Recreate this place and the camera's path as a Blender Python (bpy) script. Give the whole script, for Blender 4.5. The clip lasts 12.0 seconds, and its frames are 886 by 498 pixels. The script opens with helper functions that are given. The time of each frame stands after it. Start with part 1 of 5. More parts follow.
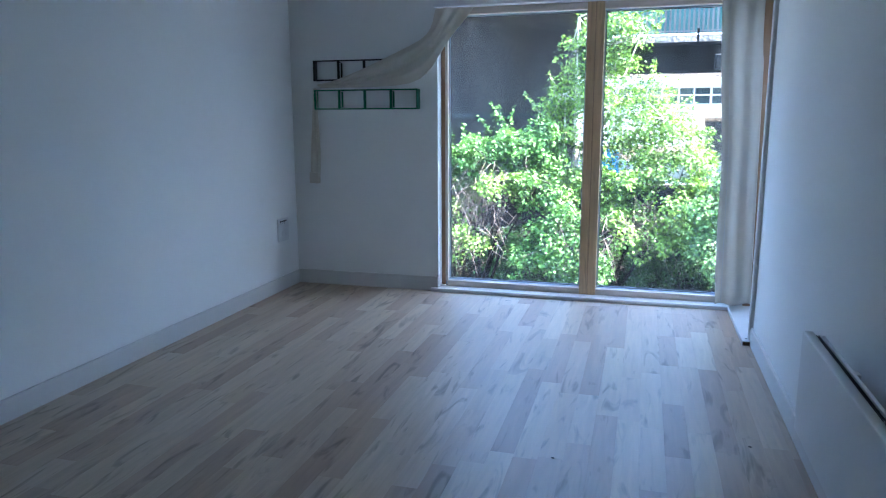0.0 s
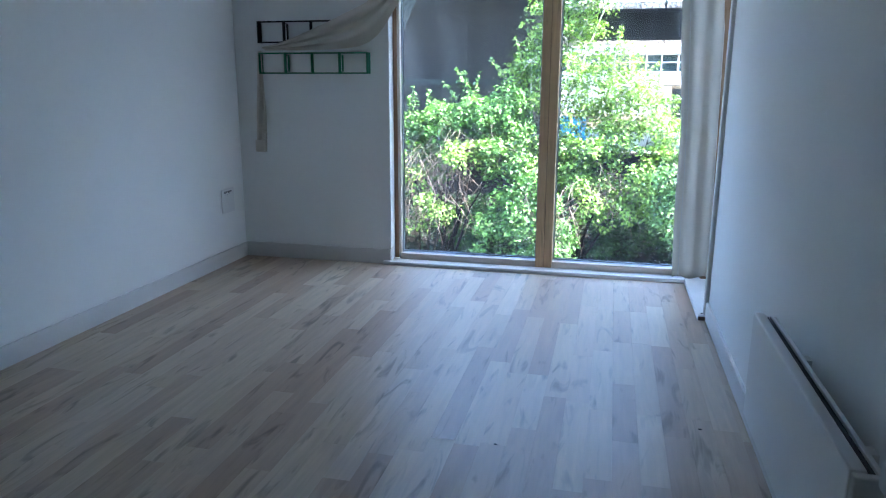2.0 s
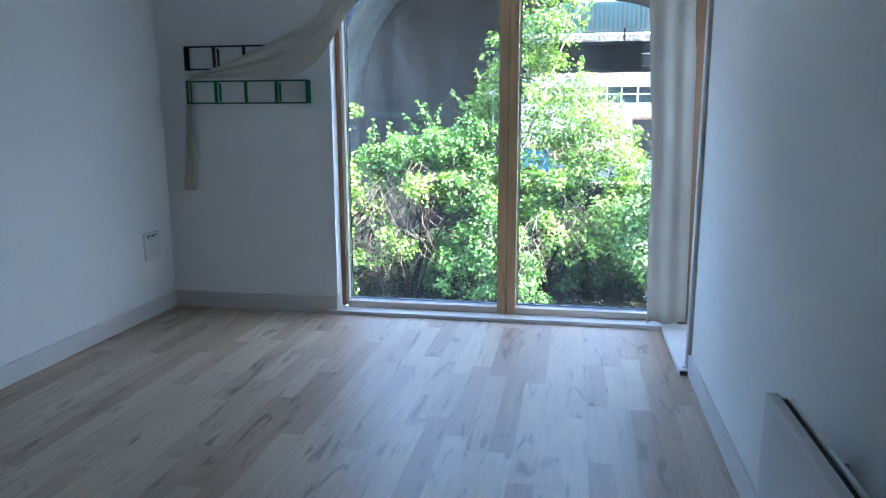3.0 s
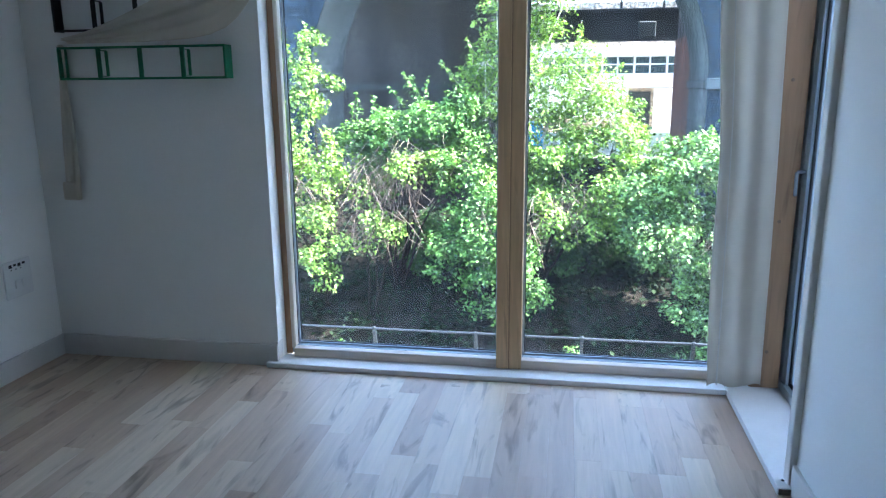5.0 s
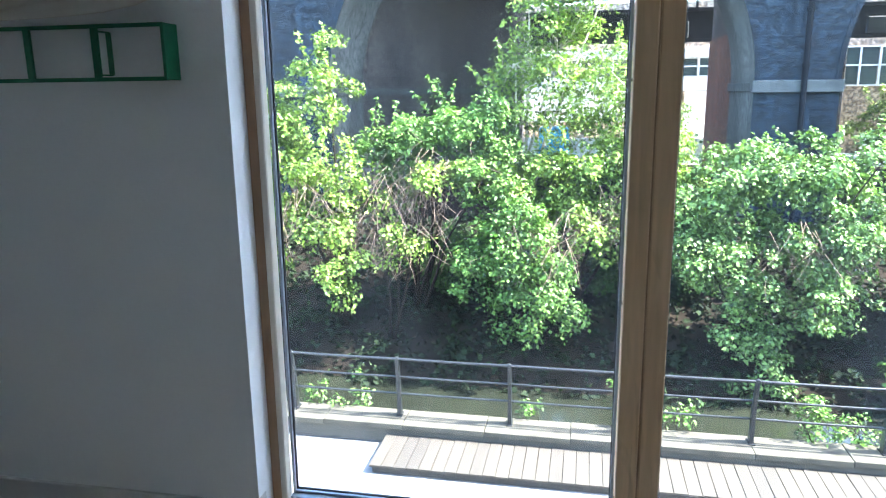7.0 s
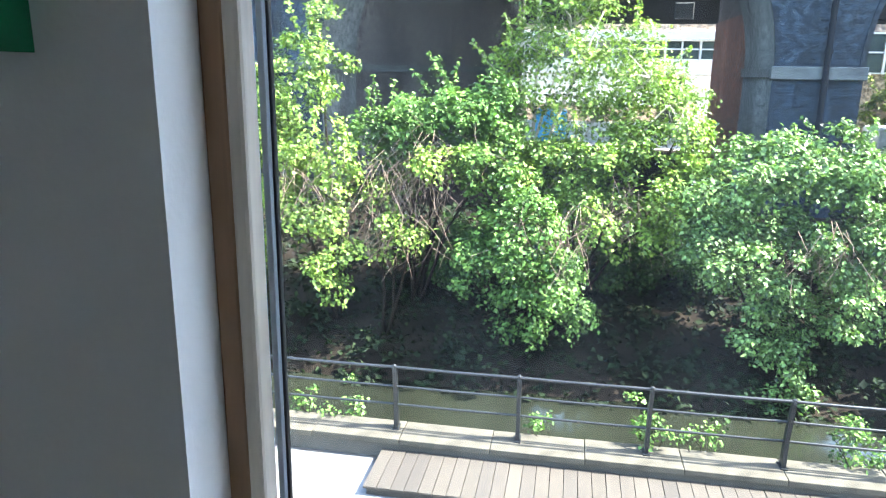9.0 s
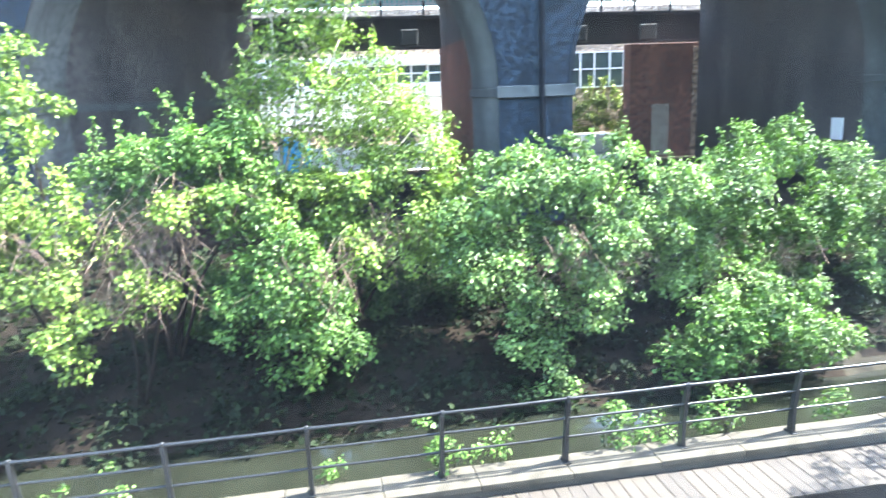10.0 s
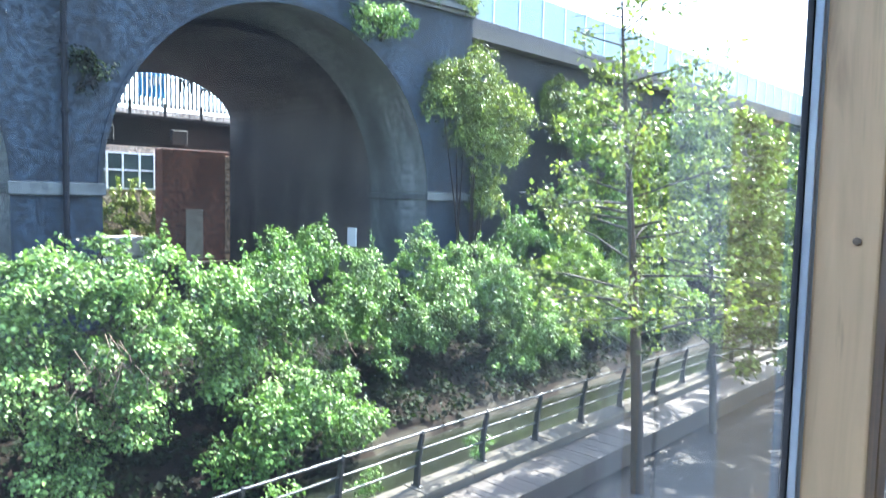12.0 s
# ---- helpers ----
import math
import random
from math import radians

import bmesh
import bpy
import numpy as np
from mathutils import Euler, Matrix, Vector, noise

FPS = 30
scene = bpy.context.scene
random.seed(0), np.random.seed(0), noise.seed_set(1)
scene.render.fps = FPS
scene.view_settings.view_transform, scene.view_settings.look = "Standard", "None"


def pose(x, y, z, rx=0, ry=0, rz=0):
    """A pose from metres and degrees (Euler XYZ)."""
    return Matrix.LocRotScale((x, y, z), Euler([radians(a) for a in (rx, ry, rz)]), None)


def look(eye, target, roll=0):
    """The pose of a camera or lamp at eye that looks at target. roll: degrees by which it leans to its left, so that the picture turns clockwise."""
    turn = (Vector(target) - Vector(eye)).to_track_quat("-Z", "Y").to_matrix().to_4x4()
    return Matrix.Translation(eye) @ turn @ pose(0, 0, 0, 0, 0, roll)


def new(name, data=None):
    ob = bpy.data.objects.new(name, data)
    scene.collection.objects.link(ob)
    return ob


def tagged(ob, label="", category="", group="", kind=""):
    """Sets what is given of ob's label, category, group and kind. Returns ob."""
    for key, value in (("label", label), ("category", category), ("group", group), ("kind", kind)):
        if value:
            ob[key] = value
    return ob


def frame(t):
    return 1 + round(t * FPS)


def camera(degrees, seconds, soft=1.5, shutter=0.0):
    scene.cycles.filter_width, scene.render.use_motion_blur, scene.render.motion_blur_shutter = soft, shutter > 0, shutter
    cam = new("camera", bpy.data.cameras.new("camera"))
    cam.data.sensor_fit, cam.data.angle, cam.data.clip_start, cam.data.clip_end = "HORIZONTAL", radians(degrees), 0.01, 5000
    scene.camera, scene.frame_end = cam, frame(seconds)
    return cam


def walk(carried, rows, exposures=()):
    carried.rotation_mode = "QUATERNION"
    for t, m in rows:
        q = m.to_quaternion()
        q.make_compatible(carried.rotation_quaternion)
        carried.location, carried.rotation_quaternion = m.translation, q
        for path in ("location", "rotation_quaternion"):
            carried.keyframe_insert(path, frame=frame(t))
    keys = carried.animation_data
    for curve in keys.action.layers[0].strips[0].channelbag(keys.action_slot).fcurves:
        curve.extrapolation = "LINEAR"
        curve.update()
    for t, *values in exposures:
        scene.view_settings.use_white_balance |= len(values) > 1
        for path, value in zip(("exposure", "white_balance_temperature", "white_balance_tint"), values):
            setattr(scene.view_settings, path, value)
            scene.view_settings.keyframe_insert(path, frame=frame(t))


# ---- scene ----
cam = camera(64.0, 12.0, soft=1.1, shutter=0.25)
PATH = [
    (0, (0.495, -0.027, 1.341), (-0.039, 1.865, 0.975), -0.2),
    (0.5, (0.493, -0.04, 1.35), (0.002, 1.859, 0.959), 0.5),
    (1, (0.495, -0.029, 1.345), (0.0, 1.86, 0.909), 0.2),
    (1.5, (0.522, 0.033, 1.338), (0.035, 1.917, 0.876), -0.4),
    (2, (0.565, 0.185, 1.339), (0.119, 2.08, 0.883), 0.2),
    (2.5, (0.592, 0.397, 1.33), (0.169, 2.307, 0.915), -0.6),
    (3, (0.546, 0.708, 1.318), (0.188, 2.641, 0.949), -0.2),
    (5, (0.371, 2.03, 1.351), (0.037, 3.952, 0.907), -0.5),
    (5.5, (0.293, 2.374, 1.368), (-0.07, 4.292, 0.935), 0.4),
    (6, (0.181, 2.689, 1.368), (-0.211, 4.606, 0.953), -0.1),
    (6.5, (0.065, 2.987, 1.368), (-0.284, 4.914, 0.961), -0.4),
    (7, (-0.043, 3.339, 1.361), (-0.43, 5.253, 0.928), -0.7),
    (9, (-0.575, 4.481, 1.389), (-0.92, 6.389, 0.897), 0.7),
    (9.5, (-0.715, 4.731, 1.418), (-0.719, 6.673, 0.939), 0.2),
    (10, (-0.752, 4.957, 1.446), (-0.419, 6.881, 1.016), -2.2),
    (10.5, (-0.798, 5.06, 1.447), (-0.01, 6.894, 1.315), 0.9),
    (11, (-0.851, 5.073, 1.441), (0.3, 6.705, 1.555), 1.7),
    (11.5, (-0.905, 5.042, 1.433), (0.459, 6.502, 1.53), 1.0),
    (12, (-0.935, 5.029, 1.43), (0.514, 6.399, 1.281), 1.3),
]
walk(cam, [(t, look(eye, target, roll)) for t, eye, target, roll in PATH],
     exposures=[(0.0, 4.80, 5050, 11), (3.0, 4.74, 5330, 9), (5.0, 4.57, 5350, 8), (7.0, 4.40, 5750, 9), (9.0, 4.12, 5950, 9), (10.5, 4.26, 5800, 12), (12.0, 4.06, 5750, 11)])

# ---- world, sun and exposure ----
SUN_EL, SUN_AZ = 50.0, 1.5   # degrees above the horizon; degrees from +x towards +y
sun_dir = Vector((math.cos(radians(SUN_EL)) * math.cos(radians(SUN_AZ)),
                  math.cos(radians(SUN_EL)) * math.sin(radians(SUN_AZ)), math.sin(radians(SUN_EL))))
world = bpy.data.worlds.new("world")
scene.world = world
world.use_nodes = True
wn, wl = world.node_tree.nodes, world.node_tree.links
sky = wn.new("ShaderNodeTexSky")
sky.sky_type = "NISHITA"
sky.sun_disc = False
sky.sun_elevation = radians(SUN_EL)
sky.sun_rotation = radians(90 - SUN_AZ)
sky.air_density, sky.dust_density = 1.2, 1.5
wl.new(sky.outputs[0], wn["Background"].inputs[0])
wn["Background"].inputs[1].default_value = 0.11
sun = new("sun", bpy.data.lights.new("sun", "SUN"))
sun.data.energy, sun.data.angle, sun.data.color = 2.7, radians(0.53), (1.0, 0.95, 0.86)
sun.matrix_world = look(sun_dir * 60, (0, 0, 0))


# ---- materials ----
def material(name, base, rough=0.6, metal=0.0, vary=0.15, scale=3.0, fine=60.0, bump=0.1, tint=None, stretch=(1, 1, 1), spec=0.5, transmit=0.0):
    """A plain surface with two scales of variation and fine relief."""
    m = bpy.data.materials.new(name)
    m.use_nodes = True
    n, l = m.node_tree.nodes, m.node_tree.links
    p = n["Principled BSDF"]
    p.inputs["Metallic"].default_value = metal
    p.inputs["Specular IOR Level"].default_value = spec
    p.inputs["Transmission Weight"].default_value = transmit
    co = n.new("ShaderNodeTexCoord")
    mp = n.new("ShaderNodeMapping")
    mp.inputs["Scale"].default_value = stretch
    l.new(co.outputs["Object"], mp.inputs["Vector"])
    n1, n2 = n.new("ShaderNodeTexNoise"), n.new("ShaderNodeTexNoise")
    for t, s in ((n1, scale), (n2, fine)):
        t.inputs["Scale"].default_value, t.inputs["Detail"].default_value = s, 5
        l.new(mp.outputs[0], t.inputs["Vector"])
    add = n.new("ShaderNodeMath")
    add.operation = "MULTIPLY_ADD"
    l.new(n2.outputs[0], add.inputs[0])
    add.inputs[1].default_value = 0.35
    l.new(n1.outputs[0], add.inputs[2])
    ramp = n.new("ShaderNodeValToRGB")
    other = tint or base
    ramp.color_ramp.elements[0].position, ramp.color_ramp.elements[1].position = 0.42, 0.92
    ramp.color_ramp.elements[0].color = (*[max(0, c * (1 - vary)) for c in other], 1)
    ramp.color_ramp.elements[1].color = (*[min(1, c * (1 + vary)) for c in base], 1)
    l.new(add.outputs[0], ramp.inputs[0])
    l.new(ramp.outputs[0], p.inputs["Base Color"])
    rr = n.new("ShaderNodeMapRange")
    rr.inputs["To Min"].default_value, rr.inputs["To Max"].default_value = max(0.02, rough - 0.08), min(1, rough + 0.08)
    l.new(n1.outputs[0], rr.inputs["Value"])
    l.new(rr.outputs[0], p.inputs["Roughness"])
    if bump:
        b = n.new("ShaderNodeBump")
        b.inputs["Strength"].default_value, b.inputs["Distance"].default_value = bump, 0.02
        l.new(n2.outputs[0], b.inputs["Height"])
        l.new(b.outputs[0], p.inputs["Normal"])
    return m


def brick_material(name, c1, c2, mortar, width=0.225, row=0.075, stain=0.5, bump=0.4, bloom=0.12):
    """Brickwork laid over the surface's own metres (UV)."""
    m = bpy.data.materials.new(name)
    m.use_nodes = True
    n, l = m.node_tree.nodes, m.node_tree.links
    p = n["Principled BSDF"]
    p.inputs["Roughness"].default_value = 0.8
    p.inputs["Specular IOR Level"].default_value = 0.2
    co = n.new("ShaderNodeTexCoord")
    br = n.new("ShaderNodeTexBrick")
    br.inputs["Color1"].default_value, br.inputs["Color2"].default_value = (*c1, 1), (*c2, 1)
    br.inputs["Mortar"].default_value = (*mortar, 1)
    br.inputs["Scale"].default_value = 1.0
    br.inputs["Brick Width"].default_value, br.inputs["Row Height"].default_value = width, row
    br.inputs["Mortar Size"].default_value = 0.008
    l.new(co.outputs["UV"], br.inputs["Vector"])
    no, nf = n.new("ShaderNodeTexNoise"), n.new("ShaderNodeTexNoise")
    no.inputs["Scale"].default_value, no.inputs["Detail"].default_value = 0.7, 8
    nf.inputs["Scale"].default_value, nf.inputs["Detail"].default_value = 5.0, 5
    nf.inputs["Roughness"].default_value = 0.6
    st = n.new("ShaderNodeMapping")
    st.inputs["Scale"].default_value = (1.0, 0.35, 1.0)
    l.new(co.outputs["UV"], st.inputs["Vector"])
    l.new(st.outputs[0], no.inputs["Vector"])
    l.new(co.outputs["UV"], nf.inputs["Vector"])
    ramp = n.new("ShaderNodeValToRGB")
    ramp.color_ramp.elements[0].position, ramp.color_ramp.elements[1].position = 0.35, 0.7
    ramp.color_ramp.elements[0].color = (1 - stain, 1 - stain, 1 - stain, 1)
    ramp.color_ramp.elements[1].color = (1.25, 1.25, 1.25, 1)
    l.new(no.outputs[0], ramp.inputs[0])
    r2 = n.new("ShaderNodeValToRGB")
    r2.color_ramp.elements[0].position, r2.color_ramp.elements[1].position = 0.42, 0.60
    r2.color_ramp.elements[0].color, r2.color_ramp.elements[1].color = (0.5, 0.5, 0.52, 1), (1.9, 1.9, 1.85, 1)
    l.new(nf.outputs[0], r2.inputs[0])
    # pale bloom of lime in patches
    ne, r3 = n.new("ShaderNodeTexNoise"), n.new("ShaderNodeValToRGB")
    ne.inputs["Scale"].default_value, ne.inputs["Detail"].default_value, ne.inputs["Roughness"].default_value = 9.0, 6, 0.7
    l.new(co.outputs["UV"], ne.inputs["Vector"])
    r3.color_ramp.elements[0].position, r3.color_ramp.elements[1].position = 0.46, 0.78
    r3.color_ramp.elements[0].color, r3.color_ramp.elements[1].color = (0, 0, 0, 1), (bloom, bloom, bloom, 1)
    l.new(ne.outputs[0], r3.inputs[0])
    mix, mix2, mix3 = n.new("ShaderNodeMix"), n.new("ShaderNodeMix"), n.new("ShaderNodeMix")
    mix3.data_type = "RGBA"
    mix3.inputs["B"].default_value = (0.19, 0.20, 0.20, 1)
    l.new(r3.outputs[0], mix3.inputs["Factor"])
    for mm in (mix, mix2):
        mm.data_type, mm.blend_type = "RGBA", "MULTIPLY"
        mm.inputs["Factor"].default_value = 1.0
    l.new(br.outputs[0], mix.inputs["A"])
    l.new(ramp.outputs[0], mix.inputs["B"])
    l.new(mix.outputs["Result"], mix2.inputs["A"])
    l.new(r2.outputs[0], mix2.inputs["B"])
    l.new(mix2.outputs["Result"], mix3.inputs["A"])
    l.new(mix3.outputs["Result"], p.inputs["Base Color"])
    b = n.new("ShaderNodeBump")
    b.inputs["Strength"].default_value, b.inputs["Distance"].default_value = bump, 0.02
    l.new(br.outputs[1], b.inputs["Height"])
    b.invert = True
    l.new(b.outputs[0], p.inputs["Normal"])
    return m


def leaf_material(name, dark, light, glow, rough=0.45):
    """Leaves: each its own tone, with light passing through."""
    m = bpy.data.materials.new(name)
    m.use_nodes = True
    n, l = m.node_tree.nodes, m.node_tree.links
    p, out = n["Principled BSDF"], n["Material Output"]
    at = n.new("ShaderNodeAttribute")
    at.attribute_name = "tone"
    ramp = n.new("ShaderNodeValToRGB")
    ramp.color_ramp.elements[0].color, ramp.color_ramp.elements[1].color = (*dark, 1), (*light, 1)
    l.new(at.outputs["Fac"], ramp.inputs[0])
    l.new(ramp.outputs[0], p.inputs["Base Color"])
    p.inputs["Roughness"].default_value = rough
    p.inputs["Specular IOR Level"].default_value = 0.22
    tr = n.new("ShaderNodeBsdfTranslucent")
    mul = n.new("ShaderNodeMix")
    mul.data_type, mul.blend_type = "RGBA", "MULTIPLY"
    mul.inputs["Factor"].default_value = 1.0
    mul.inputs["B"].default_value = (*glow, 1)
    l.new(ramp.outputs[0], mul.inputs["A"])
    l.new(mul.outputs["Result"], tr.inputs["Color"])
    mx = n.new("ShaderNodeMixShader")
    mx.inputs[0].default_value = 0.22
    l.new(p.outputs[0], mx.inputs[1])
    l.new(tr.outputs[0], mx.inputs[2])
    l.new(mx.outputs[0], out.inputs["Surface"])
    return m


def plank_material(name, tones, along, rough, streak, random_shift=True, soft_grain=False):
    """Timber boards: tone by the board, grain along it, dark streaks and knots."""
    m = bpy.data.materials.new(name)
    m.use_nodes = True
    n, l = m.node_tree.nodes, m.node_tree.links
    p = n["Principled BSDF"]
    info, co = n.new("ShaderNodeObjectInfo"), n.new("ShaderNodeTexCoord")
    shift = n.new("ShaderNodeVectorMath")
    shift.operation = "MULTIPLY_ADD"
    l.new(info.outputs["Random"], shift.inputs[0])
    shift.inputs[1].default_value = (37, 61, 23) if random_shift else (0, 0, 0)
    l.new(co.outputs["Object"], shift.inputs[2])
    mp = n.new("ShaderNodeMapping")
    mp.inputs["Scale"].default_value = tuple(0.08 if k == along else 1.0 for k in range(3))
    l.new(shift.outputs[0], mp.inputs["Vector"])
    tone = n.new("ShaderNodeValToRGB")
    while len(tone.color_ramp.elements) < len(tones):
        tone.color_ramp.elements.new(0.5)
    for k, (e, c) in enumerate(zip(tone.color_ramp.elements, tones)):
        e.position, e.color = k / (len(tones) - 1), (*c, 1)
    l.new(info.outputs["Random"], tone.inputs[0])
    grain = n.new("ShaderNodeTexNoise")
    grain.inputs["Scale"].default_value, grain.inputs["Detail"].default_value, grain.inputs["Distortion"].default_value = 38, 6, 0.6
    l.new(mp.outputs[0], grain.inputs["Vector"])
    broad = n.new("ShaderNodeTexNoise")
    broad.inputs["Scale"].default_value, broad.inputs["Detail"].default_value, broad.inputs["Distortion"].default_value = 13 if soft_grain else 21, 3 if soft_grain else 4, 1.6 if soft_grain else 0.9
    mp2 = n.new("ShaderNodeMapping")
    mp2.inputs["Scale"].default_value = tuple((0.17 if soft_grain else 0.10) if k == along else 1.0 for k in range(3))
    l.new(shift.outputs[0], mp2.inputs["Vector"])
    l.new(mp2.outputs[0], broad.inputs["Vector"])
    g = n.new("ShaderNodeMapRange")
    g.inputs["From Min"].default_value, g.inputs["From Max"].default_value = 0.3, 0.7
    g.inputs["To Min"].default_value, g.inputs["To Max"].default_value = (0.88, 1.08) if soft_grain else (0.86, 1.1)
    l.new(grain.outputs[0], g.inputs["Value"])
    s = n.new("ShaderNodeMapRange")
    s.inputs["From Min"].default_value, s.inputs["From Max"].default_value = 0.57, 0.72
    s.inputs["To Min"].default_value, s.inputs["To Max"].default_value = 1.0, 1.0 - streak
    l.new(broad.outputs[0], s.inputs["Value"])
    mu = n.new("ShaderNodeMath")
    mu.operation = "MULTIPLY"
    l.new(g.outputs[0], mu.inputs[0])
    l.new(s.outputs[0], mu.inputs[1])
    mix = n.new("ShaderNodeMix")
    mix.data_type, mix.blend_type = "RGBA", "MULTIPLY"
    mix.inputs["Factor"].default_value = 1.0
    l.new(tone.outputs[0], mix.inputs["A"])
    l.new(mu.outputs[0], mix.inputs["B"])
    l.new(mix.outputs["Result"], p.inputs["Base Color"])
    rg = n.new("ShaderNodeMapRange")
    rg.inputs["To Min"].default_value, rg.inputs["To Max"].default_value = rough - 0.06, rough + 0.08
    l.new(grain.outputs[0], rg.inputs["Value"])
    l.new(rg.outputs[0], p.inputs["Roughness"])
    b = n.new("ShaderNodeBump")
    b.inputs["Strength"].default_value, b.inputs["Distance"].default_value = 0.06, 0.01
    l.new(grain.outputs[0], b.inputs["Height"])
    l.new(b.outputs[0], p.inputs["Normal"])
    return m


def glass_material(name, tint=(1, 1, 1), rough=0.0):
    m = bpy.data.materials.new(name)
    m.use_nodes = True
    p = m.node_tree.nodes["Principled BSDF"]
    p.inputs["Base Color"].default_value = (*tint, 1)
    p.inputs["Roughness"].default_value = rough
    p.inputs["IOR"].default_value = 1.45
    p.inputs["Transmission Weight"].default_value = 1.0
    # thin film of dust and wiped streaks, also painting in pale veiling haze
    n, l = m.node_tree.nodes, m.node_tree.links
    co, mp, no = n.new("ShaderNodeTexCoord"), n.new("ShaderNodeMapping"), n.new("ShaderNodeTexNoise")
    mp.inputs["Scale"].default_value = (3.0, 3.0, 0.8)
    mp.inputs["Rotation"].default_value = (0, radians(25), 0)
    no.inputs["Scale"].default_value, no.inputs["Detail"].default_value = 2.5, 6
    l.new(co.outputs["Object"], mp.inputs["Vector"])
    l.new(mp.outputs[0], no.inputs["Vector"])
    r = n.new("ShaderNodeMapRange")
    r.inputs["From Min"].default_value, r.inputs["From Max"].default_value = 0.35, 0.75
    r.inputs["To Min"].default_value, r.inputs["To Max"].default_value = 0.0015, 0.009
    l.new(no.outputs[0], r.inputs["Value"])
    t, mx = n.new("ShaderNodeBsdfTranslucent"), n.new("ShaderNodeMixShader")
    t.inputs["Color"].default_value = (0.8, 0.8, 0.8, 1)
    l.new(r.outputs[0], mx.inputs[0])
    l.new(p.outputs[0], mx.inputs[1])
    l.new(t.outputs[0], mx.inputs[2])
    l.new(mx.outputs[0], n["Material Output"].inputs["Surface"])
    return m


WALL = material("wall_paint", (0.88, 0.88, 0.845), 0.75, vary=0.02, scale=1.2, fine=90, bump=0.06)
CEIL = material("ceiling_paint", (0.82, 0.81, 0.79), 0.8, vary=0.02, bump=0.04)
TRIM = material("trim_paint", (0.66, 0.64, 0.60), 0.5, vary=0.05, scale=2, bump=0.05)
SILL = material("sill_paint", (0.74, 0.73, 0.71), 0.4, vary=0.06, scale=5, bump=0.05)
PINE = plank_material("pine_frame", [(0.60, 0.40, 0.215), (0.66, 0.45, 0.25), (0.56, 0.37, 0.195)], 2, 0.45, 0.35)
# rails and beads paled: the daylight falling on them is in the colour
PINE_X = plank_material("pine_rail", [(0.64, 0.55, 0.45), (0.68, 0.58, 0.48)], 0, 0.4, 0.2)
BEADWOOD = plank_material("pale_bead", [(0.70, 0.62, 0.50), (0.74, 0.66, 0.54)], 2, 0.4, 0.15)
ENDGRAIN = material("raw_board_end", (0.24, 0.17, 0.11), 0.8, vary=0.3, scale=30, bump=0.2)
ALU = material("aluminium", (0.36, 0.41, 0.46), 0.4, 0.3, vary=0.06, scale=8, bump=0.03)
# darker pine: the post's own brown, and the jamb's shaded front by colour
PINE_POST = plank_material("dark_pine", [(0.36, 0.21, 0.11), (0.40, 0.24, 0.125)], 2, 0.5, 0.35)
LIME = material("lime_render", (0.30, 0.27, 0.22), 0.9, vary=0.4, scale=2.5, bump=0.2)
PALING = material("paling_paint", (0.40, 0.41, 0.40), 0.6, vary=0.15, scale=2, bump=0.05)
RUBBER = material("rubber_gasket", (0.02, 0.02, 0.022), 0.6, vary=0.2, bump=0.05)
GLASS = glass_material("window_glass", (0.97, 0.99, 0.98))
FABRIC = material("curtain_fabric", (0.74, 0.685, 0.58), 0.9, vary=0.06, scale=6, fine=300, bump=0.25)
_n, _l = FABRIC.node_tree.nodes, FABRIC.node_tree.links
_t, _m = _n.new("ShaderNodeBsdfTranslucent"), _n.new("ShaderNodeMixShader")
_t.inputs["Color"].default_value = (0.75, 0.72, 0.66, 1)
_m.inputs[0].default_value = 0.22
_l.new(_n["Principled BSDF"].outputs[0], _m.inputs[1])
_l.new(_t.outputs[0], _m.inputs[2])
_l.new(_m.outputs[0], _n["Material Output"].inputs["Surface"])
BLACK_M = material("black_metal", (0.02, 0.02, 0.024), 0.45, 0.3, vary=0.2, scale=20, bump=0.08)
GREEN_M = material("green_metal", (0.014, 0.17, 0.075), 0.45, 0.1, vary=0.15, scale=20, bump=0.08)
PLASTIC = material("white_plastic", (0.78, 0.78, 0.76), 0.35, vary=0.03, bump=0.02)
ENAMEL = material("radiator_enamel", (0.74, 0.73, 0.69), 0.38, vary=0.03, scale=4, bump=0.03)
DARK = material("dark_slot", (0.015, 0.015, 0.016), 0.7, vary=0.2, bump=0.05)
LAMINATE = plank_material("laminate_strip", [(0.475, 0.365, 0.255), (0.565, 0.46, 0.335), (0.41, 0.295, 0.205), (0.59, 0.49, 0.365),
                                             (0.475, 0.355, 0.255), (0.39, 0.28, 0.195), (0.545, 0.44, 0.32)], 1, 0.42, 0.46, soft_grain=True)
DECKING = plank_material("weathered_decking", [(0.046, 0.037, 0.025), (0.054, 0.043, 0.030), (0.036, 0.029, 0.021), (0.062, 0.050, 0.035)], 1, 0.75, 0.3)
CONCRETE = material("pavement_concrete", (0.20, 0.196, 0.185), 0.85, vary=0.18, scale=1.3, fine=40, bump=0.2)
# tarmac darker than the pavement, partly for the trees' dappled shade
TARMAC = material("dark_tarmac", (0.042, 0.039, 0.033), 0.9, vary=0.4, scale=0.9, fine=40, bump=0.25, spec=0.15)
COPING = material("coping_stone", (0.068, 0.060, 0.044), 0.85, vary=0.5, scale=4, fine=50, bump=0.3, spec=0.2)
# deck edge timber darkened, so its unlit side is in the colour
DECK_SIDE = material("deck_edge_timber", (0.020, 0.016, 0.012), 0.85, vary=0.4, scale=3, fine=40, bump=0.3)
